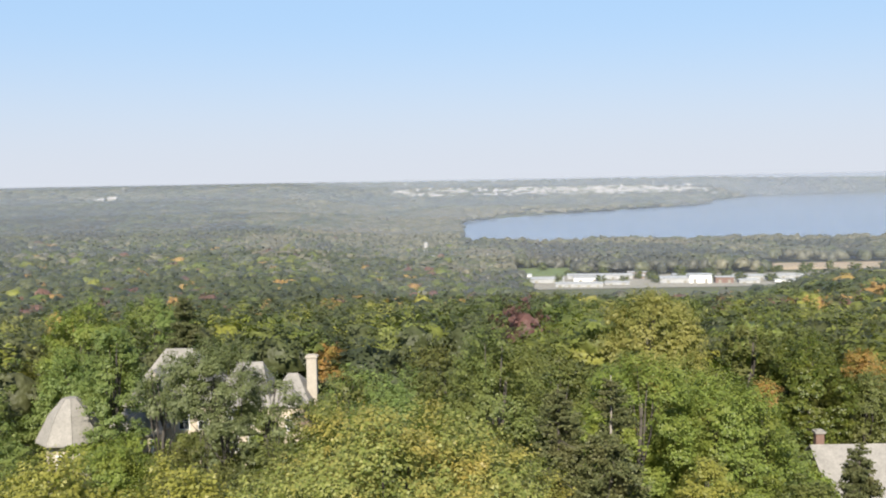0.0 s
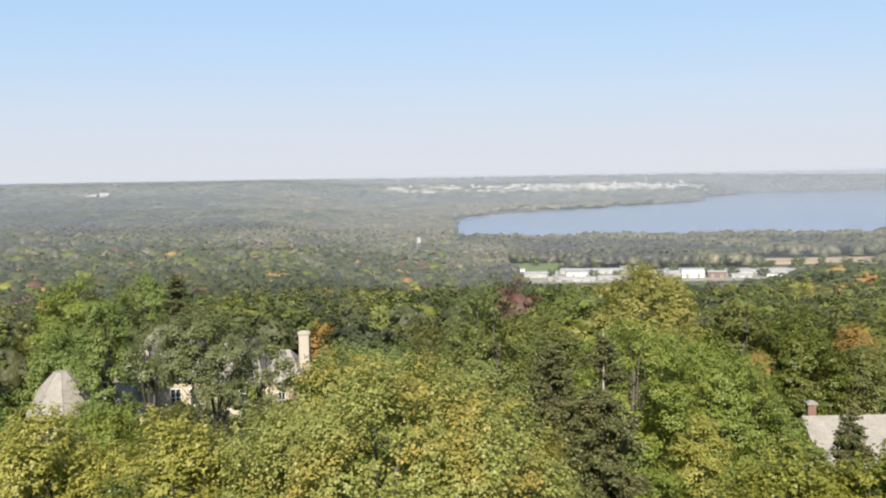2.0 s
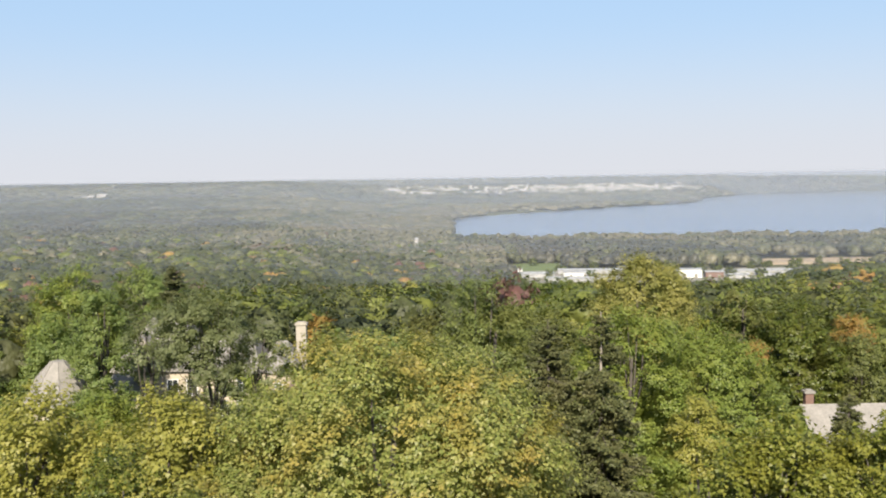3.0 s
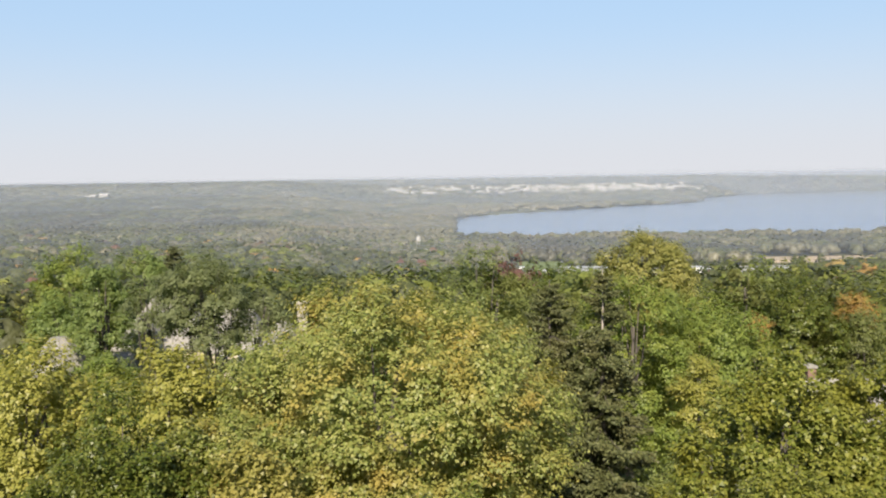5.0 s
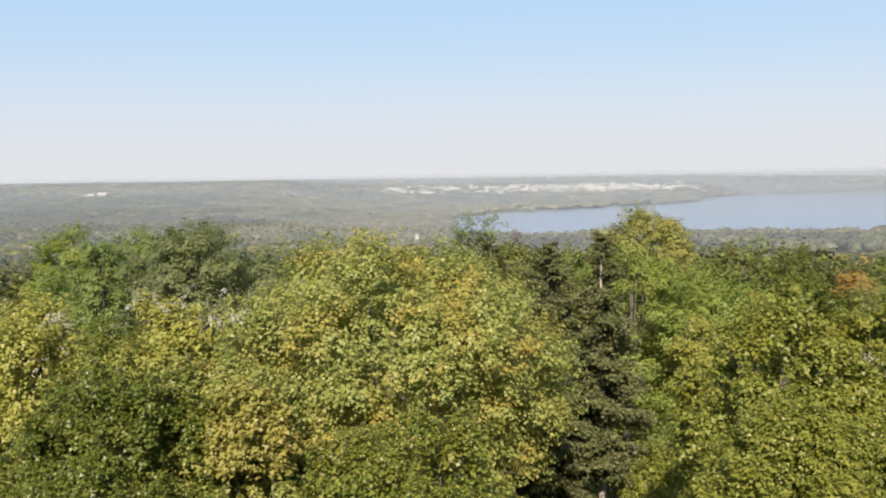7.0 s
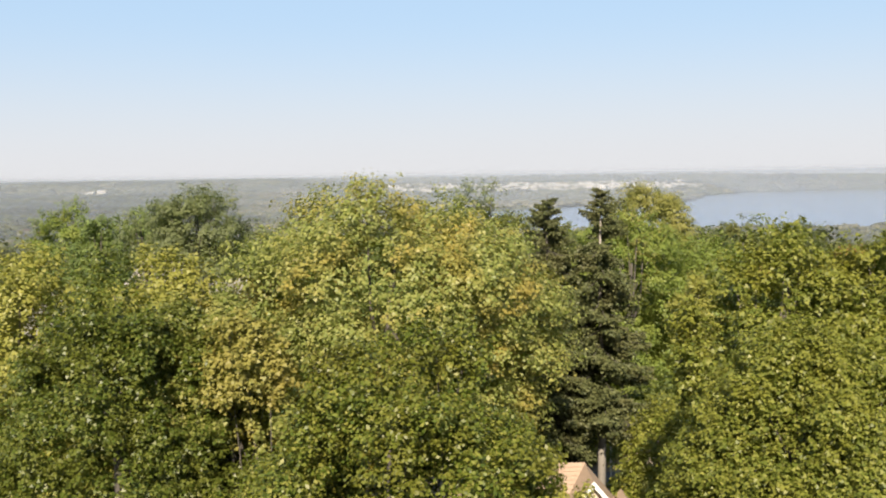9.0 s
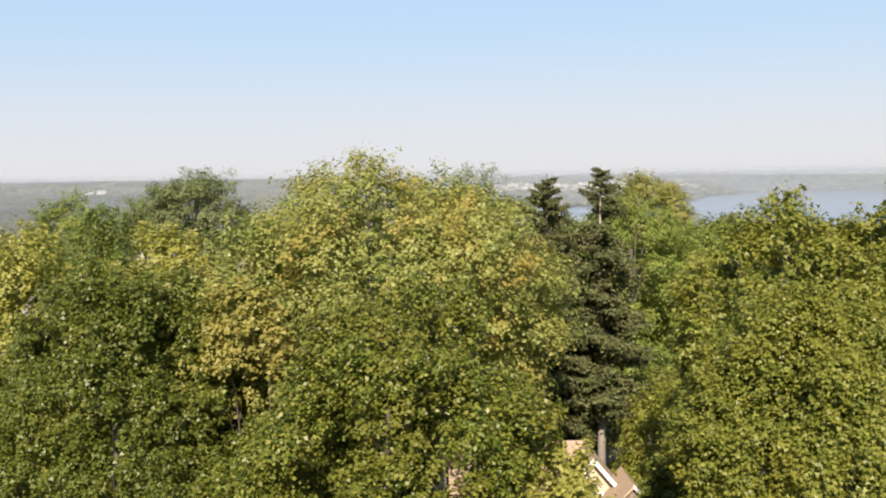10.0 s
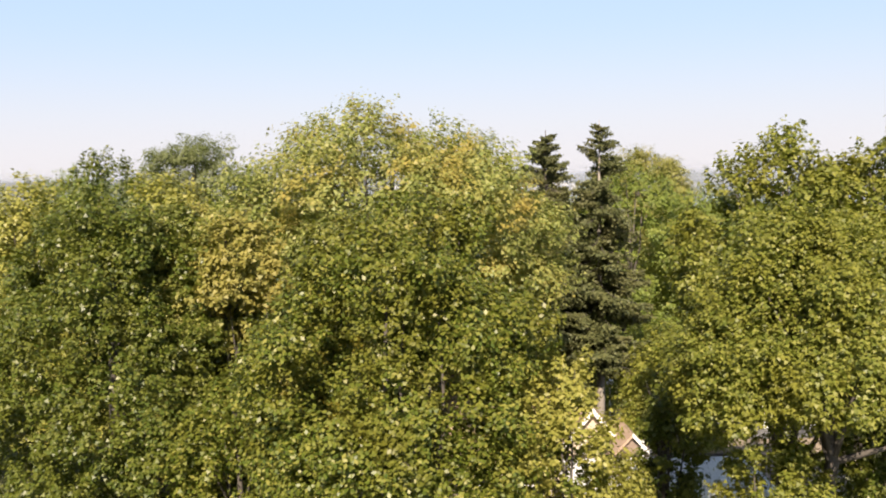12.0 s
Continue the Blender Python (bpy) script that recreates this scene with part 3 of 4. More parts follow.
tree("wood", 13.2, 58.0, 6.2, 2.4, 4.0, 7000, 0.24, 42, "small green tree beside the spruces", lobes=30, lobe=0.36, low=-0.8)
# woodland round the houses, one object a tree
KEEP_OUT = [(-52, 88, -14, 121), (28, 78, 60, 98), (2, 30, 16, 62)]


def clear_of(x, y):
    return all(not (a < x < c and b < y < d) for a, b, c, d in KEEP_OUT)


def build_copies():
    rg = np.random.default_rng(70)
    protos = [tree("wood", -60 - 9 * i, 84 + 6 * i, 12.0 + i * 0.7, 4.4 + 0.3 * (i % 3), 7.0, 5600, 0.40, 80 + i, "green broad-leaved woodland tree", lobes=60, lobe=0.26, low=-0.95, group="woodland trees") for i in range(4)]
    spots = []
    for k in range(4000):
        y = rg.uniform(60, 128)
        x = rg.uniform(-0.52, 0.52) * y
        if y < 60 or not clear_of(x, y):
            continue
        if any((x - a) ** 2 + (y - b) ** 2 < 7.2 ** 2 for a, b in spots):
            continue
        if y < 84 and (-30 < x < 0 or 5 < x < 27):
            continue
        spots.append((x, y))
    for i, (x, y) in enumerate(spots[:62]):
        s = rg.uniform(0.62, 0.95) * (0.8 if y < 90 else 1.0)
        if -0.47 < x / y < -0.17 and y < 98:      # low trees in front of the mansion
            s *= 0.62
        o = copy_thing(protos[i % 4], Matrix.Translation((x, y, float(land(x, y)))) @ Matrix.Rotation(rg.uniform(0, 6.28), 4, "Z"))
        o.scale = (s * 1.1, s * 1.1, s)


build_copies()


# ---- woods down the bluff ----
def scatter(rg, r0, r1, spacing, az0=-26.6, az1=26.6):
    """Places on a loose grid in a sector ahead."""
    out = []
    r = r0
    while r < r1:
        step = spacing / r
        az = np.arange(radians(az0), radians(az1), step)
        az = az + rg.uniform(-0.5, 0.5, len(az)) * step * 1.1
        rr = r + rg.uniform(-0.5, 0.5, len(az)) * spacing * 1.1
        out.append(np.stack([np.sin(az) * rr, np.cos(az) * rr], 1))
        r += spacing * 0.88
    return np.concatenate(out)


CLEAR = [(62, 690, 425, 948), (62, 945, 128, 1030), (318, 945, 560, 1045)]

def ball(fine):
    """A ball without its underside."""
    bm = bmesh.new()
    bmesh.ops.create_icosphere(bm, subdivisions=fine, radius=1.0)
    bmesh.ops.delete(bm, geom=[q for q in bm.faces if q.calc_center_median().z < -0.45], context="FACES")
    bm.verts.ensure_lookup_table()
    v, f = np.array([u.co[:] for u in bm.verts]), np.array([[u.index for u in q.verts] for q in bm.faces])
    bm.free()
    return v, f


def lumpy(v, rg, n=14, depth=0.3):
    """A crown's uneven dome: bulges and hollows on a ball, flattened below."""
    d = rg.normal(0, 1, (n, 3))
    d /= np.linalg.norm(d, axis=1, keepdims=True)
    k = np.max(np.clip((v @ d.T - 0.62) / 0.38, 0, 1), axis=1)
    p = v * (1 - depth * 0.6 + depth * k + rg.normal(0, 0.07, len(v)))[:, None]
    p[:, 2] = np.where(p[:, 2] < 0, p[:, 2] * 0.55, p[:, 2])
    return p


def tri_mesh(name, v, f, material, tint):
    me = bpy.data.meshes.new(name)
    n = len(f)
    me.vertices.add(len(v))
    me.vertices.foreach_set("co", v.astype(np.float32).ravel())
    me.loops.add(n * 3)
    me.loops.foreach_set("vertex_index", f.astype(np.int32).ravel())
    me.polygons.add(n)
    me.polygons.foreach_set("loop_start", np.arange(n, dtype=np.int32) * 3)
    me.polygons.foreach_set("loop_total", np.full(n, 3, dtype=np.int32))
    me.polygons.foreach_set("use_smooth", np.ones(n, dtype=bool))
    me.materials.append(material)
    me.attributes.new("tint", "FLOAT", "POINT").data.foreach_set("value", tint.astype(np.float32))
    me.update(calc_edges=True)
    return me


WORDS = {"green": "green broad-leaved woods covering the bluff", "dark": "dark green woods covering the bluff", "lime": "yellow-green trees among the woods",
         "orange": "orange autumn trees among the woods", "maroon": "maroon autumn trees among the woods",
         "valley": "grey-green autumn woods on the valley floor, greyed for haze", "valley_green": "distant green woods on the valley floor, greyed for haze", "valley_dark": "dark distant woods on the valley floor, greyed for haze"}


# single trees that stand out by their autumn colour
ACCENTS = [("maroon", 8.6, 138), ("orange", 100, 250), ("lime", 80, 240), ("lime", -22, 262), ("orange", -30, 264), ("orange", -102, 250), ("lime", -96, 246),
           ("orange", -72, 178), ("lime", -28, 192), ("orange", -91, 300), ("lime", -52, 230), ("maroon", -258, 600), ("lime", -240, 640), ("orange", -120, 420), ("lime", 62, 170),
           ("maroon", -180, 420), ("lime", 40, 300), ("lime", -10, 330), ("orange", 150, 330), ("lime", 118, 300)]


def build_woods():
    rg = np.random.default_rng(5)
    small_V, small_F = ball(2)
    tiny_V, tiny_F = ball(1)
    vs, fs, ts, count = {k: [] for k in WORDS}, {k: [] for k in WORDS}, {k: [] for k in WORDS}, {k: 0 for k in WORDS}
    # near, far, spacing, leaf clumps on a crown, their size
    for r0, r1, spacing, n, size in ((122, 250, 7.0, 740, 0.050), (250, 480, 7.8, 190, 0.088), (480, 900, 10.0, 34, 0.14), (900, 1500, 12.0, 14, 0.2),
                                     (1500, 2100, 16.0, 0, 0), (2100, 3000, 21.0, 0, 0), (3000, 4400, 36.0, 0, 0), (4400, 4890, 26.0, 0, 0)):
        cv, cf = (small_V, small_F) if r0 < 3000 else (tiny_V, tiny_F)
        domes = []
        for i in range(8):
            rs = np.random.default_rng(300 + i)
            d = lumpy(cv, rs, 12, 0.45) * 0.5 * (0.66 if n > 300 else 0.74 if n > 100 else 0.84 if n else 1.0)
            f = cf
            if n:
                p, way, _ = crown_points(0.5, 0.5, n, rs, 26, 0.3, -0.2, 0.1, -3.0, 0.10, 0.9)
                t = leaves_at(p, way, size, rs, 1.1, 0.2, 0.2, 3)
                f = np.concatenate([cf, np.arange(len(t) * 3).reshape(-1, 3) + len(d)])
                d = np.concatenate([d, t.reshape(-1, 3)])
            domes.append((d, f))
        P = scatter(rg, r0, r1, spacing)
        if r0 >= 900:                 # rows straight across, further off
            P = np.stack([P[:, 0] / P[:, 1] * np.hypot(P[:, 0], P[:, 1]), np.hypot(P[:, 0], P[:, 1])], 1)
        D = depth_of(P[:, 0], P[:, 1])
        A = np.degrees(np.arctan2(P[:, 0], P[:, 1]))
        ok = ~((A > 0.4) & (D > shore_near(A) - 14) & (D < shore_far(A) + 12))
        ok &= np.array([clear_of(a, b) and all(not (c < a < e and d < b < f) for c, d, e, f in CLEAR) for a, b in P])
        P, D, A = P[ok], D[ok], A[ok]
        Z = land(P[:, 0], P[:, 1])
        picked = {}
        for q, ax, ay in ACCENTS:
            gap = np.hypot(P[:, 0] - ax, P[:, 1] - ay)
            if gap.min() < spacing:
                picked[int(gap.argmin())] = q
        for i, ((x, y), z, dist, az) in enumerate(zip(P, Z, D, A)):
            tone = noise.noise((x * 0.010, y * 0.007, 3.0)) + 0.6 * noise.noise((x * 0.003, y * 0.0015, 8.0)) * (dist > 600)
            u = rg.uniform()
            # the further off, the likelier a crown takes a haze-greyed colour
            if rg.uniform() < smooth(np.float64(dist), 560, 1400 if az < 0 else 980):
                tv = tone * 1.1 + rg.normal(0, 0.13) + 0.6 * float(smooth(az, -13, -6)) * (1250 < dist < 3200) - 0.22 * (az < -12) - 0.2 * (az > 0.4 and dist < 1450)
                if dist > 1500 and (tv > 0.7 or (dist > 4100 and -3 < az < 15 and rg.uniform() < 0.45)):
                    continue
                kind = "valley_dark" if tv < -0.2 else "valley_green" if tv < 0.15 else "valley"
            else:
                kind = "green" if u < 0.03 and dist < 260 else "orange" if u < 0.02 else "maroon" if u < 0.04 else "lime" if u + tone * 0.35 < (0.18 if dist < 330 else 0.01) else "dark" if u - tone * 0.6 > (0.62 if dist < 300 else 0.40 if az > -2 else 0.10) else "green"
            kind = picked.get(i, kind)
            d, f = domes[int(rg.integers(8))]
            a = rg.uniform(0, 6.28)
            w = spacing * (rg.uniform(1.3, 2.0) if dist < 900 else rg.uniform(1.15, 1.8) if dist < 1500 else rg.uniform(1.4, 2.2))
            h = rg.uniform(9.0, 13.0) if dist < 480 else rg.uniform(14.0, 20.0)
            top = rg.uniform(12.5, 16.8)
            if i in picked:           # these stand a little above their neighbours
                w, top = spacing * 1.25, 17.5
            c, s = math.cos(a) * w, math.sin(a) * w
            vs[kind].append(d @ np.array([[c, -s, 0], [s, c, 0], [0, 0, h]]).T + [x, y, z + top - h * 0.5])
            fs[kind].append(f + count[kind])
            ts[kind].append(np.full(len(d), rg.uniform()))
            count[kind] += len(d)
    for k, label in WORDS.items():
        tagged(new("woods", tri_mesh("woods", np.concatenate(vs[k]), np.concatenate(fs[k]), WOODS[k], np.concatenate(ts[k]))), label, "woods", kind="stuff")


build_woods()


# ---- houses ----
def window(parent, x, y, z, w, h, frame_mat=WHITE, face=(0, -1), bars=1):
    """A framed window standing 4 cm proud of a wall that faces face; (x, y, z) is the middle of its sill."""
    s, g, t = Solid(), Solid(), 0.09
    s.box(-w / 2 - t, -0.06, -t, w / 2 + t, 0.02, 0).box(-w / 2 - t, -0.06, h, w / 2 + t, 0.02, h + t)
    s.box(-w / 2 - t, -0.06, 0, -w / 2, 0.02, h).box(w / 2, -0.06, 0, w / 2 + t, 0.02, h)
    for k in range(bars):
        u = -w / 2 + w * (k + 1) / (bars + 1)
        s.box(u - 0.025, -0.05, 0, u + 0.025, 0.01, h)
    s.box(-w / 2, -0.05, h / 2 - 0.025, w / 2, 0.01, h / 2 + 0.025)
    g.box(-w / 2, -0.02, 0, w / 2, 0.0, h)
    m = Matrix.Translation((x, y, z)) @ Matrix.Rotation(math.atan2(face[0], -face[1]), 4, "Z")
    f = part("window", s.mesh("window", frame_mat), parent)
    f.matrix_local = m
    part("pane", g.mesh("pane", GLASS), f)
    return f


def gable_roof(x0, x1, y0, y1, eave, ridge, over=0.4, thick=0.16, along="x"):
    """A roof of two thick slopes with its ridge along x or y."""
    s = Solid()
    if along == "x":
        m = (y0 + y1) / 2
        k = (ridge - eave) / (m - y0) * over
        prof = [(y0 - over, eave - k), (m, ridge), (y1 + over, eave - k), (y1 + over, eave - k - thick), (m, ridge - thick * 1.3), (y0 - over, eave - k - thick)]
        s.frustum([(x0 - over, a, b) for a, b in prof], [(x1 + over, a, b) for a, b in prof])
    else:
        m = (x0 + x1) / 2
        k = (ridge - eave) / (m - x0) * over
        prof = [(x0 - over, eave - k), (m, ridge), (x1 + over, eave - k), (x1 + over, eave - k - thick), (m, ridge - thick * 1.3), (x0 - over, eave - k - thick)]
        s.frustum([(a, y0 - over, b) for a, b in prof], [(a, y1 + over, b) for a, b in prof])
    return s


def gable_wall(x0, x1, y0, y1, z0, eave, ridge, along="x"):
    """The body under a gable roof, gable ends included."""
    if along == "x":
        m = (y0 + y1) / 2
        prof = [(y0, z0), (y0, eave - 0.1), (m, ridge - 0.3), (y1, eave - 0.1), (y1, z0)]
        return Solid().frustum([(x0, a, b) for a, b in prof], [(x1, a, b) for a, b in prof])
    m = (x0 + x1) / 2
    prof = [(x0, z0), (x0, eave - 0.1), (m, ridge - 0.3), (x1, eave - 0.1), (x1, z0)]
    return Solid().frustum([(a, y0, b) for a, b in prof], [(a, y1, b) for a, b in prof])


def hip(x0, x1, y0, y1, eave, ridge, inset, over=0.4, thick=0.2):
    s = Solid()
    a = [(x0 - over, y0 - over), (x1 + over, y0 - over), (x1 + over, y1 + over), (x0 - over, y1 + over)]
    m = (y0 + y1) / 2
    b = [(x0 + inset, m - 0.08), (x1 - inset, m - 0.08), (x1 - inset, m + 0.08), (x0 + inset, m + 0.08)]
    s.frustum([(p, q, eave - thick) for p, q in a], [(p, q, eave) for p, q in a])
    s.frustum([(p, q, eave + 0.004) for p, q in a], [(p, q, ridge) for p, q in b])
    return s


def ring(cx, cy, z, r, n, turn=0.0):
    return [(cx + r * math.cos(2 * math.pi * i / n + turn), cy + r * math.sin(2 * math.pi * i / n + turn), z) for i in range(n)]


def chimney(parent, x, y, z0, z1, w, d, material, cap_mat):
    s = Solid().box(x - w / 2, y - d / 2, z0, x + w / 2, y + d / 2, z1 - 0.35)
    c = part("chimney", s.mesh("chimney", material, 0.03), parent)
    k = Solid().box(x - w / 2 - 0.12, y - d / 2 - 0.12, z1 - 0.35, x + w / 2 + 0.12, y + d / 2 + 0.12, z1 - 0.12)
    k.box(x - w / 2 + 0.1, y - d / 2 + 0.1, z1 - 0.12, x + w / 2 - 0.1, y + d / 2 - 0.1, z1)
    part("cap", k.mesh("cap", cap_mat, 0.02), c)


def mansion():
    g = -3.0
    t = thing("mansion", Matrix.Translation((0, 0, 0)), "cream stucco mansion with steep pale slate roofs among trees", "house")
    # main block
    part("wall", Solid().box(-37.6, 107, g, -27.6, 117, 5.2).mesh("wall", STUCCO), t)
    part("roof", hip(-37.6, -27.6, 107, 117, 5.2, 10.7, 3.3).mesh("roof", SLATE), t)
    part("wall", Solid().box(-27.5, 108.4, g, -21.5, 116, 4.5).mesh("wall", STUCCO), t)
    part("roof", hip(-27.4, -21.6, 108.4, 116, 4.5, 8.9, 1.2).mesh("roof", SLATE), t)
    for x, y in ((-36.2, 107), (-33.6, 107), (-31.0, 107), (-28.8, 107), (-25.8, 108.4), (-23.4, 108.4)):
        window(t, x, y, 2.2, 1.1, 1.8)
        window(t, x, y, -0.9, 1.1, 2.1)
    # cross gable in the main roof
    part("gable_wall", gable_wall(-36.2, -32.4, 107.1, 111.0, 5.3, 6.6, 9.1, "y").mesh("gable_wall", PALESTONE), t)
    part("gable_roof", gable_roof(-36.2, -32.4, 107.1, 111.4, 6.6, 9.1, 0.2, 0.14, "y").mesh("gable_roof", SLATE), t)
    window(t, -34.3, 107.1, 6.4, 0.8, 1.1)
    # low entrance wing with white posts
    part("wall", Solid().box(-38.6, 103.2, g, -33.0, 106.9, 2.6).mesh("wall", STUCCO), t)
    part("roof", hip(-38.6, -33.0, 103.2, 106.9, 2.7, 5.2, 1.6).mesh("roof", SLATE), t)
    for x in (-34.7, -33.3):
        part("post", Solid().tube([(x, 102.4, g), (x, 102.4, 2.3)], [0.22, 0.18], 10).mesh("post", WHITE), t)
    window(t, -36.8, 103.2, -1.2, 1.0, 1.7)
    # right wing with a round turret
    part("wall", Solid().box(-21.4, 109, g, -17.2, 116, 4.6).mesh("wall", STUCCO), t)
    part("roof", hip(-21.4, -17.2, 109, 116, 4.6, 7.4, 1.5).mesh("roof", SLATE), t)
    part("turret", Solid().frustum(ring(-18.9, 108.6, g, 1.55, 16), ring(-18.9, 108.6, 4.7, 1.55, 16)).mesh("turret", STUCCO), t)
    part("turret_roof", Solid().frustum(ring(-18.9, 108.6, 4.6, 1.95, 16), ring(-18.9, 108.6, 6.5, 0.1, 16)).mesh("turret_roof", SLATE), t)
    window(t, -18.9, 107.02, 1.9, 0.7, 1.5)
    window(t, -18.9, 107.02, -1.4, 0.7, 1.5)
    part("porch_roof", gable_roof(-18.6, -16.2, 104.6, 107.2, 1.9, 3.6, 0.3, 0.14, "y").mesh("porch_roof", TAN), t)
    part("porch", gable_wall(-18.5, -16.3, 104.7, 107.1, g, 1.9, 3.6, "y").mesh("porch", STUCCO), t)
    for x in (-18.2, -17.4, -16.6):
        part("timber", Solid().box(x - 0.09, 104.62, g, x + 0.09, 104.7, 1.7).mesh("timber", TIMBER), t)
    chimney(t, -16.9, 112, g, 9.7, 1.2, 1.1, PALESTONE, PALESTONE)
    # eight-sided garden pavilion joined to the house by a wall
    p = thing("garden_pavilion", Matrix.Translation((0, 0, 0)), "eight-sided pavilion with a steep pale slate roof", "pavilion")
    part("wall", Solid().frustum(ring(-40.3, 98, g, 2.55, 8, 0.39), ring(-40.3, 98, 3.9, 2.55, 8, 0.39)).mesh("wall", STUCCO), p)
    r = Solid().frustum(ring(-40.3, 98, 3.7, 3.55, 8, 0.39), ring(-40.3, 98, 3.86, 3.55, 8, 0.39))
    r.frustum(ring(-40.3, 98, 3.864, 3.53, 8, 0.39), ring(-40.3, 98, 6.5, 2.15, 8, 0.39)).frustum(ring(-40.3, 98, 6.504, 2.15, 8, 0.39), ring(-40.3, 98, 8.1, 0.7, 8, 0.39))
    part("roof", r.mesh("roof", SLATE), p)
    for i in range(8):
        u = 2 * math.pi * i / 8 + 0.39
        part("roof_ridge", Solid().tube([(-40.3 + 3.53 * math.cos(u), 98 + 3.53 * math.sin(u), 3.9), (-40.3 + 2.15 * math.cos(u), 98 + 2.15 * math.sin(u), 6.53), (-40.3 + 0.7 * math.cos(u), 98 + 0.7 * math.sin(u), 8.13)], [0.05, 0.05, 0.04], 6).mesh("roof_ridge", SLATE), p)
    window(p, -40.3, 95.62, 0.6, 1.2, 1.9)
    window(p, -38.63, 96.32, 0.6, 1.1, 1.9, face=(0.707, -0.707))


def right_house():
    t = thing("brick_house", Matrix.Translation((0, 0, 0)), "brick house with a pale grey shingle roof and chimney", "house")
    part("wall", gable_wall(34.2, 50, 84.6, 94, -3, 1.0, 4.3).mesh("wall", BRICK), t)
    part("roof", gable_roof(34.2, 50, 84.6, 94, 1.0, 4.3).mesh("roof", SLATE), t)
    for x in (36, 40, 44, 48):
        window(t, x, 84.6, -1.6, 1.3, 1.4)
    chimney(t, 34.9, 89.9, 2.4, 5.6, 0.8, 0.75, BRICK, SLATE)
    s = thing("garage", Matrix.Translation((0, 0, 0)), "small white garage with a grey roof behind branches", "garage")
    part("wall", gable_wall(22.4, 27.0, 66, 72, -3, -0.2, 1.6, "y").mesh("wall", WHITE), s)
    part("roof", gable_roof(22.4, 27.0, 66, 72, -0.2, 1.6, 0.3, 0.14, "y").mesh("roof", SLATE), s)
    part("garage_door", Solid().box(23.4, 65.93, -3, 26.0, 65.997, -0.9).mesh("garage_door", METALROOF), s)


def shingled(parent, name, corners, nrow, material):
    """Courses of shingles on a slope: corners are low-left, low-right, high-right, high-left."""
    a, b, c, d = [Vector(p) for p in corners]
    up = (d - a) / nrow
    out = (b - a).cross(d - a).normalized()
    rg = random.Random(4)
    first = None
    for i in range(nrow):
        p, q = a.lerp(d, i / nrow), b.lerp(c, i / nrow)
        s = Solid()
        lo, hi = out * 0.05, out * 0.02
        s.frustum([p + lo, q + lo, q + up * 1.1 + hi, p + up * 1.1 + hi], [p + lo + out * 0.02, q + lo + out * 0.02, q + up * 1.1 + hi + out * 0.01, p + up * 1.1 + hi + out * 0.01])
        part(name, s.mesh(name, material), parent)


def near_house():
    t = thing("bungalow", Matrix.Translation((0, 0, 0)), "bungalow with a tan shingle roof and white gable trim", "house")
    g = -3.0
    part("wall", gable_wall(0.6, 7.0, 47.2, 52.2, g, 1.3, 3.5).mesh("wall", STUCCO), t)
    part("roof", gable_roof(0.6, 7.0, 47.2, 52.2, 1.3, 3.5, 0.45).mesh("roof", TAN), t)
    shingled(t, "shingle_course", [(0.15, 46.75, 0.91), (7.45, 46.75, 0.91), (7.45, 49.7, 3.51), (0.15, 49.7, 3.51)], 15, TAN)
    for x in (2.2, 4.4):
        window(t, x, 47.2, -1.2, 1.1, 1.3)
    # front gable with white barge boards
    part("gable_wall", gable_wall(5.8, 9.0, 46.9, 49.6, g, 1.6, 3.5, "y").mesh("gable_wall", STUCCO), t)
    part("gable_roof", gable_roof(5.8, 9.0, 46.9, 49.6, 1.6, 3.5, 0.4, 0.14, "y").mesh("gable_roof", TAN), t)
    for s in (-1, 1):
        a, b = Vector((7.4, 46.42, 3.56)), Vector((7.4 + s * 2.02, 46.42, 1.16))
        w = Vector((0, 0, -0.32))
        part("barge_board", Solid().frustum([a, b, b + w, a + w], [p + Vector((0, 0.06, 0)) for p in (a, b, b + w, a + w)]).mesh("barge_board", WHITE), t)
    window(t, 7.4, 46.9, 0.6, 0.9, 1.0)
    # low second gable beside it
    part("gable_wall", gable_wall(7.6, 10.4, 44.9, 47.6, g, 1.2, 2.7, "y").mesh("gable_wall", BROWNWALL), t)
    part("gable_roof", gable_roof(7.6, 10.4, 44.9, 47.6, 1.2, 2.7, 0.25, 0.14, "y").mesh("gable_roof", TAN), t)
    a, b, w = Vector((9.0, 44.6, 2.78)), Vector((10.72, 44.6, 0.9)), Vector((0, 0, -0.22))
    part("barge_board", Solid().frustum([a, b, b + w, a + w], [p + Vector((0, 0.05, 0)) for p in (a, b, b + w, a + w)]).mesh("barge_board", WHITE), t)
    # flat white membrane roof in front
    f = thing("flat_roofed_building", Matrix.Translation((0, 0, 0)), "low building with a bright white flat roof", "building")
    part("wall", Solid().box(5.4, 38.6, g, 14.0, 44.0, 1.4).mesh("wall", BROWNWALL), f)
    part("roof", Solid().box(5.2, 38.4, 1.4, 14.2, 44.2, 1.7).mesh("roof", WHITE, 0.04), f)
    part("roof_edge", Solid().box(5.1, 44.2, 1.35, 14.3, 44.36, 1.8).mesh("roof_edge", TIMBER), f)
    part("vent_pipe", Solid().tube([(9.0, 42.4, 1.6), (9.0, 42.4, 3.0)], [0.07, 0.07], 10).mesh("vent_pipe", WHITE), f)
    part("vent_pipe", Solid().tube([(9.35, 42.4, 1.6), (9.35, 42.4, 2.8)], [0.05, 0.05], 10).mesh("vent_pipe", METALROOF), f)


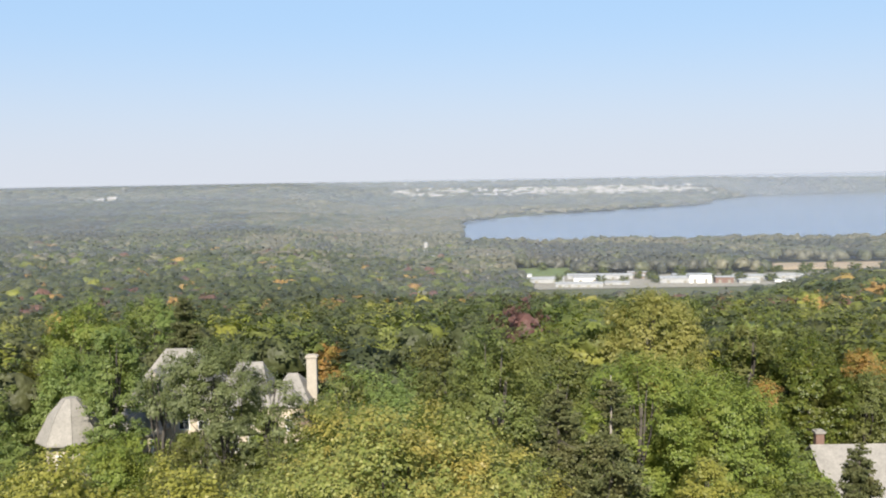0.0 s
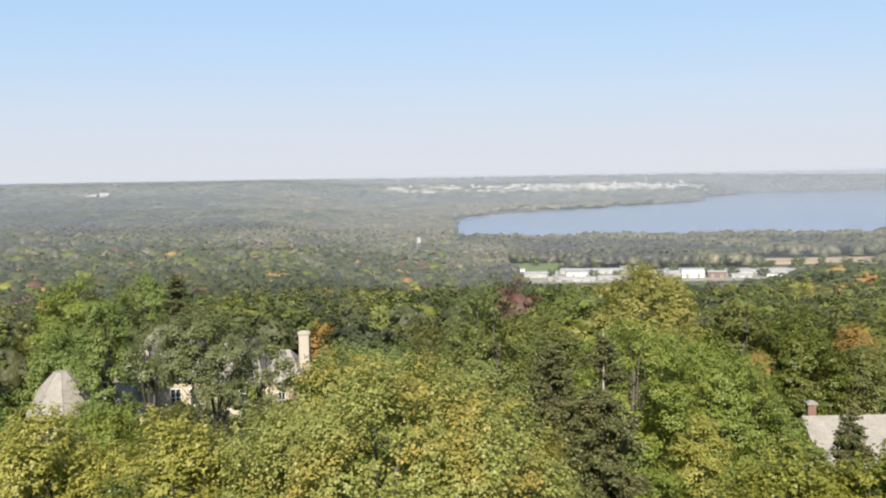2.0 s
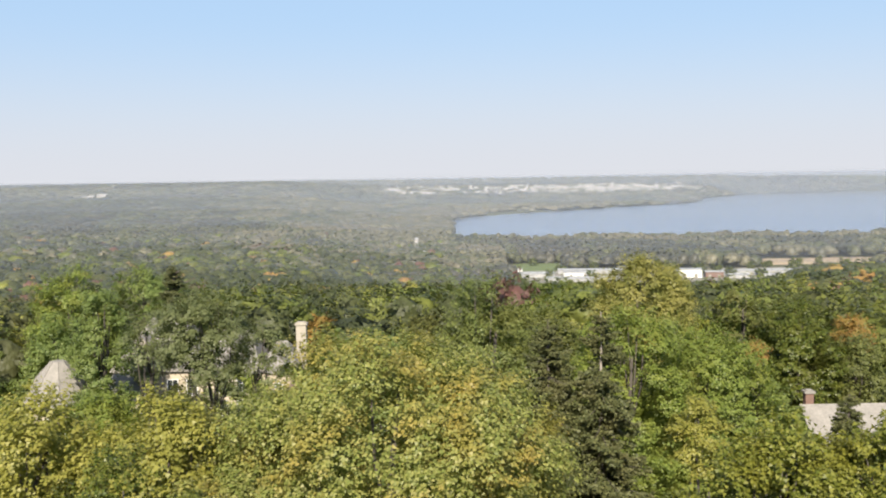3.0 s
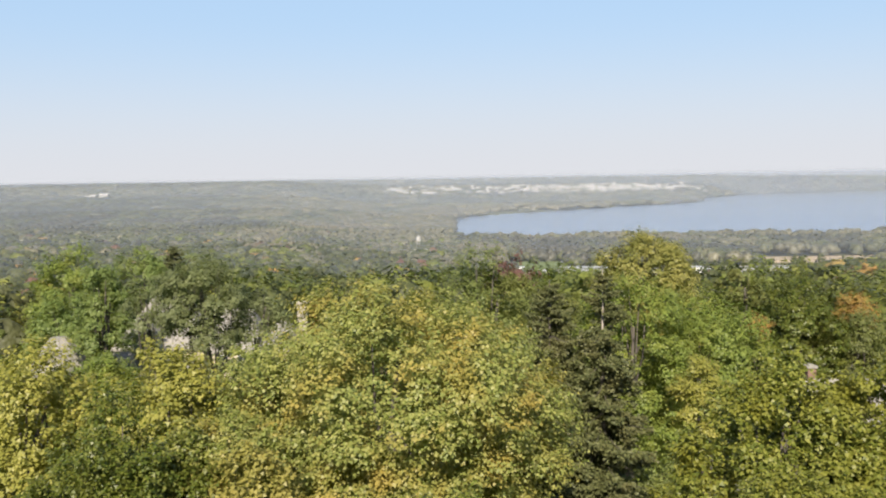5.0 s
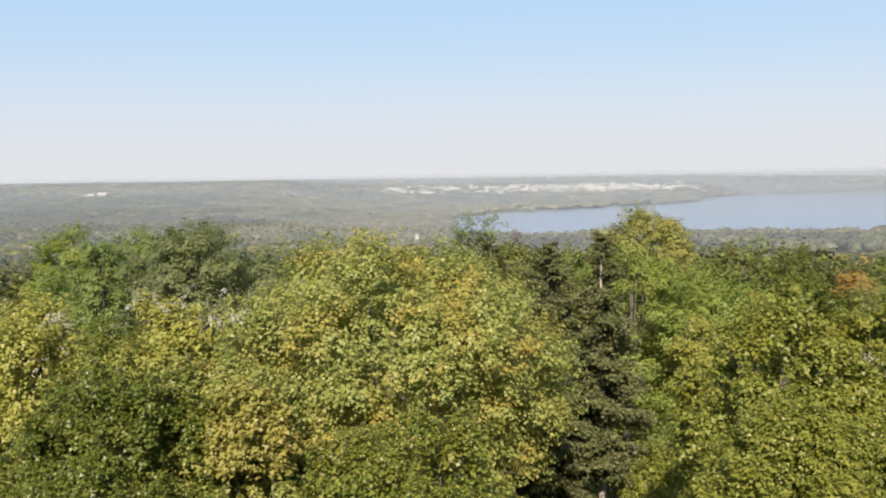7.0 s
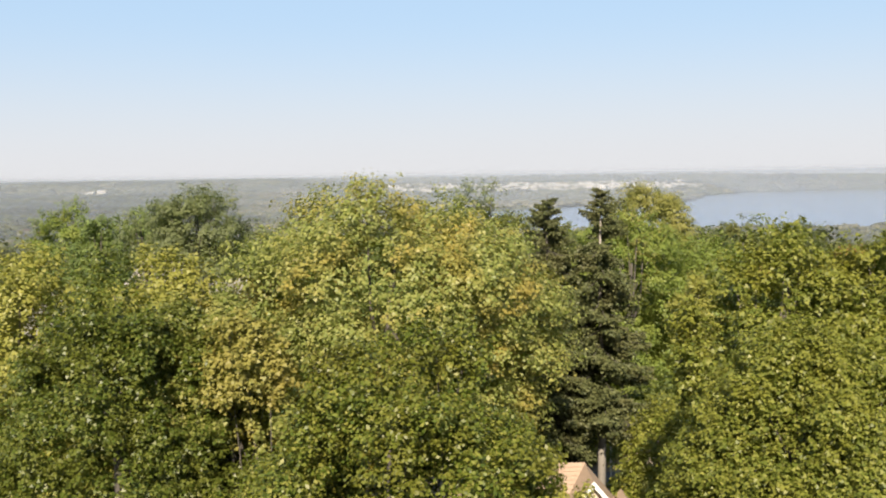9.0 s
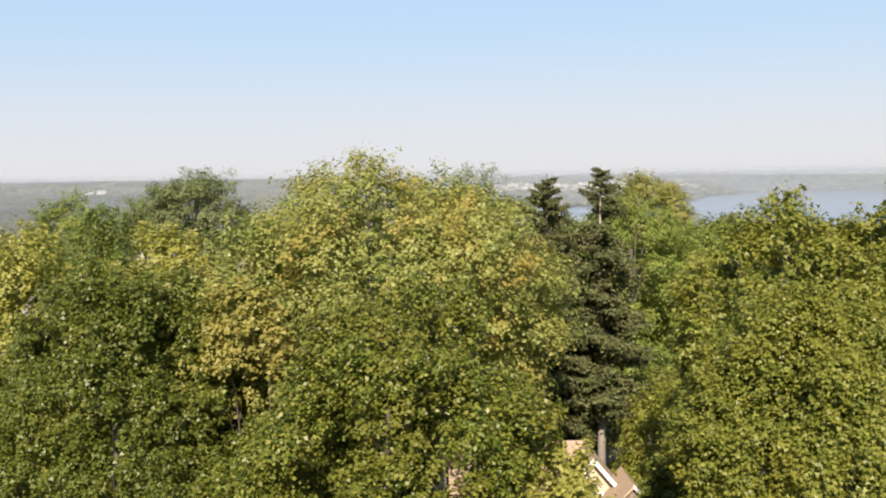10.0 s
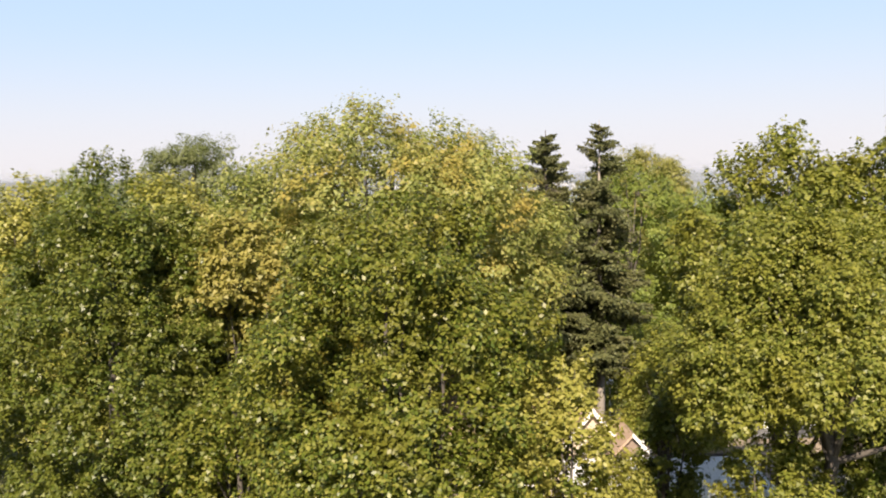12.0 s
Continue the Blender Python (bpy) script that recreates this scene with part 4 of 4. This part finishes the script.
def street_lamp(x, y):
    g = float(land(x, y))
    t = thing("lamp_post", Matrix.Translation((x, y, g)), "white garden lamp post with a globe", "lamp post")
    part("post", Solid().tube([(0, 0, -0.1), (0, 0, 0.3), (0, 0, 4.2)], [0.14, 0.07, 0.05], 10).mesh("post", WHITE), t)
    bm = bmesh.new()
    bmesh.ops.create_uvsphere(bm, u_segments=16, v_segments=10, radius=0.24, matrix=Matrix.Translation((0, 0, 4.45)))
    me = bpy.data.meshes.new("globe")
    bm.to_mesh(me)
    bm.free()
    me.materials.append(WHITE)
    part("globe", me, t)


mansion()
right_house()
near_house()
street_lamp(11.0, 62.0)


def sheet(name, x0, y0, x1, y1, up, material, label, category, n=10):
    """A patch of surfacing that follows the ground."""
    xs, ys = np.linspace(x0, x1, n), np.linspace(y0, y1, n)
    X, Y = np.meshgrid(xs, ys, indexing="ij")
    V = np.stack([X, Y, land(X, Y) + up], -1).reshape(-1, 3)
    f = [[i * n + j, (i + 1) * n + j, (i + 1) * n + j + 1, i * n + j + 1] for i in range(n - 1) for j in range(n - 1)]
    tagged(new(name, mesh_of(name, V, f, material, True)), label, category, kind="structure")


sheet("driveway", 10.5, 63.5, 28, 68.5, 0.06, ASPHALT, "worn asphalt drive under the trees", "drive")
sheet("path", -6, 43, 26, 74, 0.03, LITTER, "bare ground covered in fallen leaves", "ground")

# ---- works, field and town in the valley ----
sheet("yard", 60, 830, 425, 945, 0.5, YARD, "pale concrete yard round the works", "yard")
sheet("lawn", 60, 945, 128, 1030, 0.5, LAWN, "mown green field behind the works", "lawn")
sheet("field", 318, 966, 560, 1042, 0.6, FIELD, "tan harvested field", "field")


def works_hall(x, y, w, d, h, turn, wall, label, doors=4):
    z = float(land(x, y))
    t = thing("works_hall", pose(x, y, z, 0, 0, turn), label, "building", "works halls")
    part("wall", gable_wall(-w / 2, w / 2, -d / 2, d / 2, -1, h, h + d * 0.06).mesh("wall", wall), t)
    part("roof", gable_roof(-w / 2, w / 2, -d / 2, d / 2, h, h + d * 0.06, 0.4, 0.3).mesh("roof", METALROOF), t)
    for i in range(doors):
        u = -w / 2 + w * (i + 0.5) / doors
        part("door", Solid().box(u - 1.3, -d / 2 - 0.12, 0, u + 1.3, -d / 2 - 0.01, h * 0.55).mesh("door", YARD), t)
    return t


for x, y, w, d, h, wall in [(88, 890, 34, 16, 4.5, METALROOF), (114, 852, 42, 14, 3.6, METALROOF), (143, 918, 62, 16, 4.2, METALROOF), (128, 896, 26, 12, 4, WHITE),
                            (206, 874, 30, 20, 5, METALROOF), (226, 866, 20, 14, 8, WHITE), (247, 862, 16, 10, 6, BRICK), (279, 886, 34, 14, 4.4, METALROOF),
                            (306, 858, 28, 6, 3, WHITE), (73, 925, 10, 8, 5, WHITE), (172, 915, 26, 14, 3.4, BROWNWALL), (232, 912, 40, 14, 3.6, METALROOF), (268, 858, 18, 12, 3.4, METALROOF), (150, 862, 22, 9, 3, METALROOF), (318, 896, 24, 14, 3.4, METALROOF), (183, 940, 18, 10, 4, BROWNWALL)]:
    works_hall(x, y, w, d, h, -6, wall, "long white metal works hall in the valley" if w > 40 else "low works building beside the yard", 5 if w > 40 else 2)


def yard_trees():
    rg = np.random.default_rng(12)
    spots = [(100 + 21 * i + rg.uniform(-8, 8), rg.uniform(935, 1010)) for i in range(3)] + [(330 + 26 * i, 955 + rg.uniform(-6, 6)) for i in range(5)] + [(160, 880), (98, 870), (138, 880), (186, 868), (190, 900), (216, 895), (245, 890), (252, 930), (226, 938), (292, 868), (268, 880), (150, 938), (118, 925), (335, 868), (352, 858), (366, 872), (380, 890), (178, 905), (262, 905), (300, 920), (330, 900), (345, 930), (360, 890), (322, 945), (60, 880), (66, 850)]
    proto = tree("deep", spots[0][0], spots[0][1], float(land(*spots[0])) + 10, 4.6, 4.6, 500, 1.3, 90, "green tree beside the works", lobes=20, lobe=0.4, low=-0.9, limbs=4, group="works trees")
    for x, y in spots[1:]:
        o = copy_thing(proto, Matrix.Translation((x, y, float(land(x, y)))) @ Matrix.Rotation(rg.uniform(0, 6.28), 4, "Z"))
        o.scale = (rg.uniform(0.7, 1.3),) * 2 + (rg.uniform(0.6, 1.05),)


yard_trees()


TOWN = rough_mat("pale_town_walls", (0.36, 0.34, 0.32), (0.66, 0.63, 0.60), 60.0, 0.8, 0.1, 8.0)


def far_building(w, d, h, name="far_building"):
    t = thing(name, Matrix.Identity(4), "pale building of the distant town", "building", "town buildings")
    part("wall", gable_wall(-w / 2, w / 2, -d / 2, d / 2, -4, h, h + 2.5).mesh("wall", TOWN), t)
    part("roof", gable_roof(-w / 2, w / 2, -d / 2, d / 2, h, h + 2.5, 0.8, 0.6).mesh("roof", TOWN), t)
    return t


def town():
    rg = np.random.default_rng(3)
    protos = [far_building(w, d, h) for w, d, h in ((44, 18, 6), (26, 14, 6), (14, 10, 11), (80, 20, 6))]
    spots = [(rg.uniform(-3.4, 15.0), rg.uniform(4030, 4470)) for _ in range(170)] + [(rg.normal(7.5, 3.8), rg.normal(4270, 85)) for _ in range(100)] + [(rg.uniform(15, 25), rg.uniform(4850, 4880)) for _ in range(6)]
    used = [False] * 4
    for i, (az, r) in enumerate(spots):
        x, y = math.tan(radians(az)) * r, r
        m = Matrix.Translation((x, y, float(land(x, y)) + 6)) @ Matrix.Rotation(rg.normal(0, 0.25), 4, "Z")
        k = int(rg.choice(4, p=[0.3, 0.35, 0.25, 0.1]))
        if used[k]:
            copy_thing(protos[k], m)
        else:
            protos[k].matrix_world, used[k] = m, True


town()


def village():
    """Pale roofs among the woods of the valley's far left side."""
    rg = np.random.default_rng(6)
    base = far_building(16, 9, 7, "far_house")
    tagged(base, "pale farmhouse among distant woods", "house", "far houses")
    spots = [(-20.5, 3250), (-20.2, 3270), (-19.6, 3240), (-10.3, 2000), (-10.2, 2010), (-9.5, 2620), (-8.8, 2650), (-8.2, 2600), (-7.4, 2640), (-9.0, 2680), (-10.5, 2660),
             (-2.0, 1060), (-1.4, 1062), (-0.9, 1060), (0.4, 1340), (2.2, 1100), (8.2, 985), (9.4, 990), (10.0, 975), (10.9, 992), (11.6, 980), (12.6, 988), (7.3, 990), (-15.0, 2400), (-17.0, 2700), (-12.8, 2300), (-5.0, 2200), (-13.5, 2900)]
    for i, (az, r) in enumerate(spots):
        x, y = math.tan(radians(az)) * r, r
        m = Matrix.Translation((x, y, float(land(x, y)) + (7 if r > 1400 else 6 if 1050 < r < 1070 else 5 if r > 1000 else 0))) @ Matrix.Rotation(rg.uniform(-0.6, 0.6), 4, "Z")
        if i:
            o = copy_thing(base, m)
            o.scale = (rg.uniform(0.5, 0.95) * (2.0 if r > 3000 else 1 if r > 1000 else 0.6),) * 3
        else:
            base.matrix_world = m


village()


def water_tower(az, r, h):
    x, y = math.tan(radians(az)) * r, r
    t = thing("water_tower", Matrix.Translation((x, y, float(land(x, y)))), "small white water tower in the valley", "water tower", "water towers")
    for i in range(4):
        a = math.pi / 4 + i * math.pi / 2
        part("leg", Solid().tube([(3.4 * math.cos(a), 3.4 * math.sin(a), -1), (1.8 * math.cos(a), 1.8 * math.sin(a), h - 5)], [0.4, 0.35], 6).mesh("leg", METALROOF), t)
    part("tank", Solid().frustum(ring(0, 0, h - 5, 2.5, 14), ring(0, 0, h, 2.5, 14)).mesh("tank", TOWN), t)
    part("tank_roof", Solid().frustum(ring(0, 0, h + 0.004, 2.6, 14), ring(0, 0, h + 2, 0.2, 14)).mesh("tank_roof", METALROOF), t)


water_tower(-1.55, 1110, 25)
water_tower(-19.0, 3700, 34)
water_tower(-2.7, 4480, 40)
water_tower(12.0, 4380, 36)


def shrub(kind, x, y, r, h, n, seed):
    rg = np.random.default_rng(seed)
    g = float(land(x, y))
    t = thing("shrub", Matrix.Translation((x, y, g)), "rounded green shrub in a garden", "shrub", "garden shrubs")
    p, way, c = crown_points(r, h / 2, n, rg, 24, 0.36, -0.9, gaps=-4.0, calm=0.4)
    part("foliage", quads_mesh("foliage", leaves_at(p + [0, 0, h / 2], way, 0.27, rg, corners=3), LEAF[kind], 3), t)
    part("stems", trunk_mesh("stems", -0.2, h * 0.5, 0.12, c[:4] + [0, 0, h / 2], rg, BARK), t)


for k, (kind, x, y, r, h) in enumerate([("bright", -36, 92, 3.2, 8), ("bright", -31.5, 93, 3.4, 8.4), ("wood", -27, 94, 3.6, 8.6), ("locust", -23, 93, 3.8, 9.4), ("wood", -18.5, 96, 3.2, 8.0),
                                         ("bright", -21.4, 99, 2.0, 11), ("bright", -20.3, 100.5, 1.8, 9), ("wood", -13, 100, 3.4, 9), ("wood", -46.5, 100, 3, 7),
                                         ("wood", -13.5, 108, 3.0, 9), ("bright", 30, 84, 2.6, 7), ("wood", 40, 80, 2.4, 5), ("locust", 38.5, 78, 1.6, 6.5), ("bright", 32.0, 84.5, 2.5, 6.5), ("bright", 29.5, 77.0, 2.4, 7.0), ("bright", 36.5, 76.0, 2.4, 6.4), ("bright", 12.6, 60.5, 1.6, 2.6), ("wood", 14.8, 58.0, 1.9, 3.4), ("bright", 16.5, 61.5, 1.8, 3.2), ("mustard", 11.4, 70.5, 1.8, 3.0)]):
    shrub(kind, x, y, r, h, int(900 * r * h ** 0.5), 200 + k)


def conifer(x, y, top, rmax, seed, label):
    spruce(x, y, top, rmax, seed, False, label, 0.06)


conifer(32.4, 75.0, 8.6, 2.9, 61, "small dark juniper in front of the brick house")
conifer(-34.0, 119.5, 16.2, 4.2, 60, "broad dark conifer behind the mansion")
tree("locust", -33.0, 103.0, 8.6, 1.6, 3.4, 1800, 0.3, 62, "thin bare-limbed tree in front of the mansion", lobes=16, lobe=0.3, low=-0.2, limbs=9, trunk_r=0.16)
tree("wood", -43.0, 104.0, 12.2, 4.0, 7.0, 20400, 0.26, 63, "green tree beside the mansion", lobes=60, lobe=0.26, low=-0.9)
tree("deep", 37.0, 99.0, 13.6, 4.6, 7.5, 22100, 0.26, 64, "dark green tree behind the brick house", lobes=60, lobe=0.26, low=-0.9)
tree("wood", 9.5, 88.0, 14.0, 4.8, 8.0, 23800, 0.26, 65, "green broad-leaved tree among the woods", lobes=70, lobe=0.25, low=-0.95)
tree("wood", -5.5, 80.0, 13.5, 5.0, 8.0, 23800, 0.26, 66, "green broad-leaved tree among the woods", lobes=70, lobe=0.25, low=-0.95)
tree("deep", 8.7, 36.4, 6.8, 1.0, 3.2, 6000, 0.17, 67, "small dark green tree beside the flat roof", lobes=40, lobe=0.34, low=-0.8)
tree("wood", -35.2, 97.0, 15.6, 2.6, 7.5, 16000, 0.24, 68, "tall green tree between the mansion and its pavilion", lobes=46, lobe=0.34, low=-0.9)


# ---- sheets standing in for haze over the valley ----
def haze_sheet_mat(share, top):
    m = bpy.data.materials.new("haze_sheet")
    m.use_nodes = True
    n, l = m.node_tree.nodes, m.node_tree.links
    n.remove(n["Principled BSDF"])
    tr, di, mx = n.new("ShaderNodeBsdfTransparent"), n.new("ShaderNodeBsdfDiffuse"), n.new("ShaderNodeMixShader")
    # the haze's tone is this surface colour, mixed over whatever lies behind
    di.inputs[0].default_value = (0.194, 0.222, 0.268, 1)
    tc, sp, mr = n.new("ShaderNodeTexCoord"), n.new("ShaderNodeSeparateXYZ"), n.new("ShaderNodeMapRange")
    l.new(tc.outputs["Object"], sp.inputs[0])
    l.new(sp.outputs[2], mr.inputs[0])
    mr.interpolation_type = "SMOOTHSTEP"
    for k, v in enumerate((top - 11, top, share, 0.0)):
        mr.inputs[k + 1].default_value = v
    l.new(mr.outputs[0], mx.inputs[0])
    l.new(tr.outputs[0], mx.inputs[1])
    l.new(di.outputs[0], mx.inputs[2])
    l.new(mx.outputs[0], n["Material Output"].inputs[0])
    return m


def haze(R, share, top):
    """One see-through sheet across the view that stands in for haze, R metres ahead; it thins out towards its top."""
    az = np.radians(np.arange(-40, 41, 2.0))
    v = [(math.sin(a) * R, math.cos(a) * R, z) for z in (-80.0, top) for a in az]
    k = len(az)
    me = mesh_of("haze", v, [[i, i + 1, k + i + 1, k + i] for i in range(k - 1)], haze_sheet_mat(share, top), True)
    tagged(new("haze", me), "upright see-through sheet standing in for haze", "haze", kind="structure")


# the two nearest sheets stand among the trees and lift their dark gaps
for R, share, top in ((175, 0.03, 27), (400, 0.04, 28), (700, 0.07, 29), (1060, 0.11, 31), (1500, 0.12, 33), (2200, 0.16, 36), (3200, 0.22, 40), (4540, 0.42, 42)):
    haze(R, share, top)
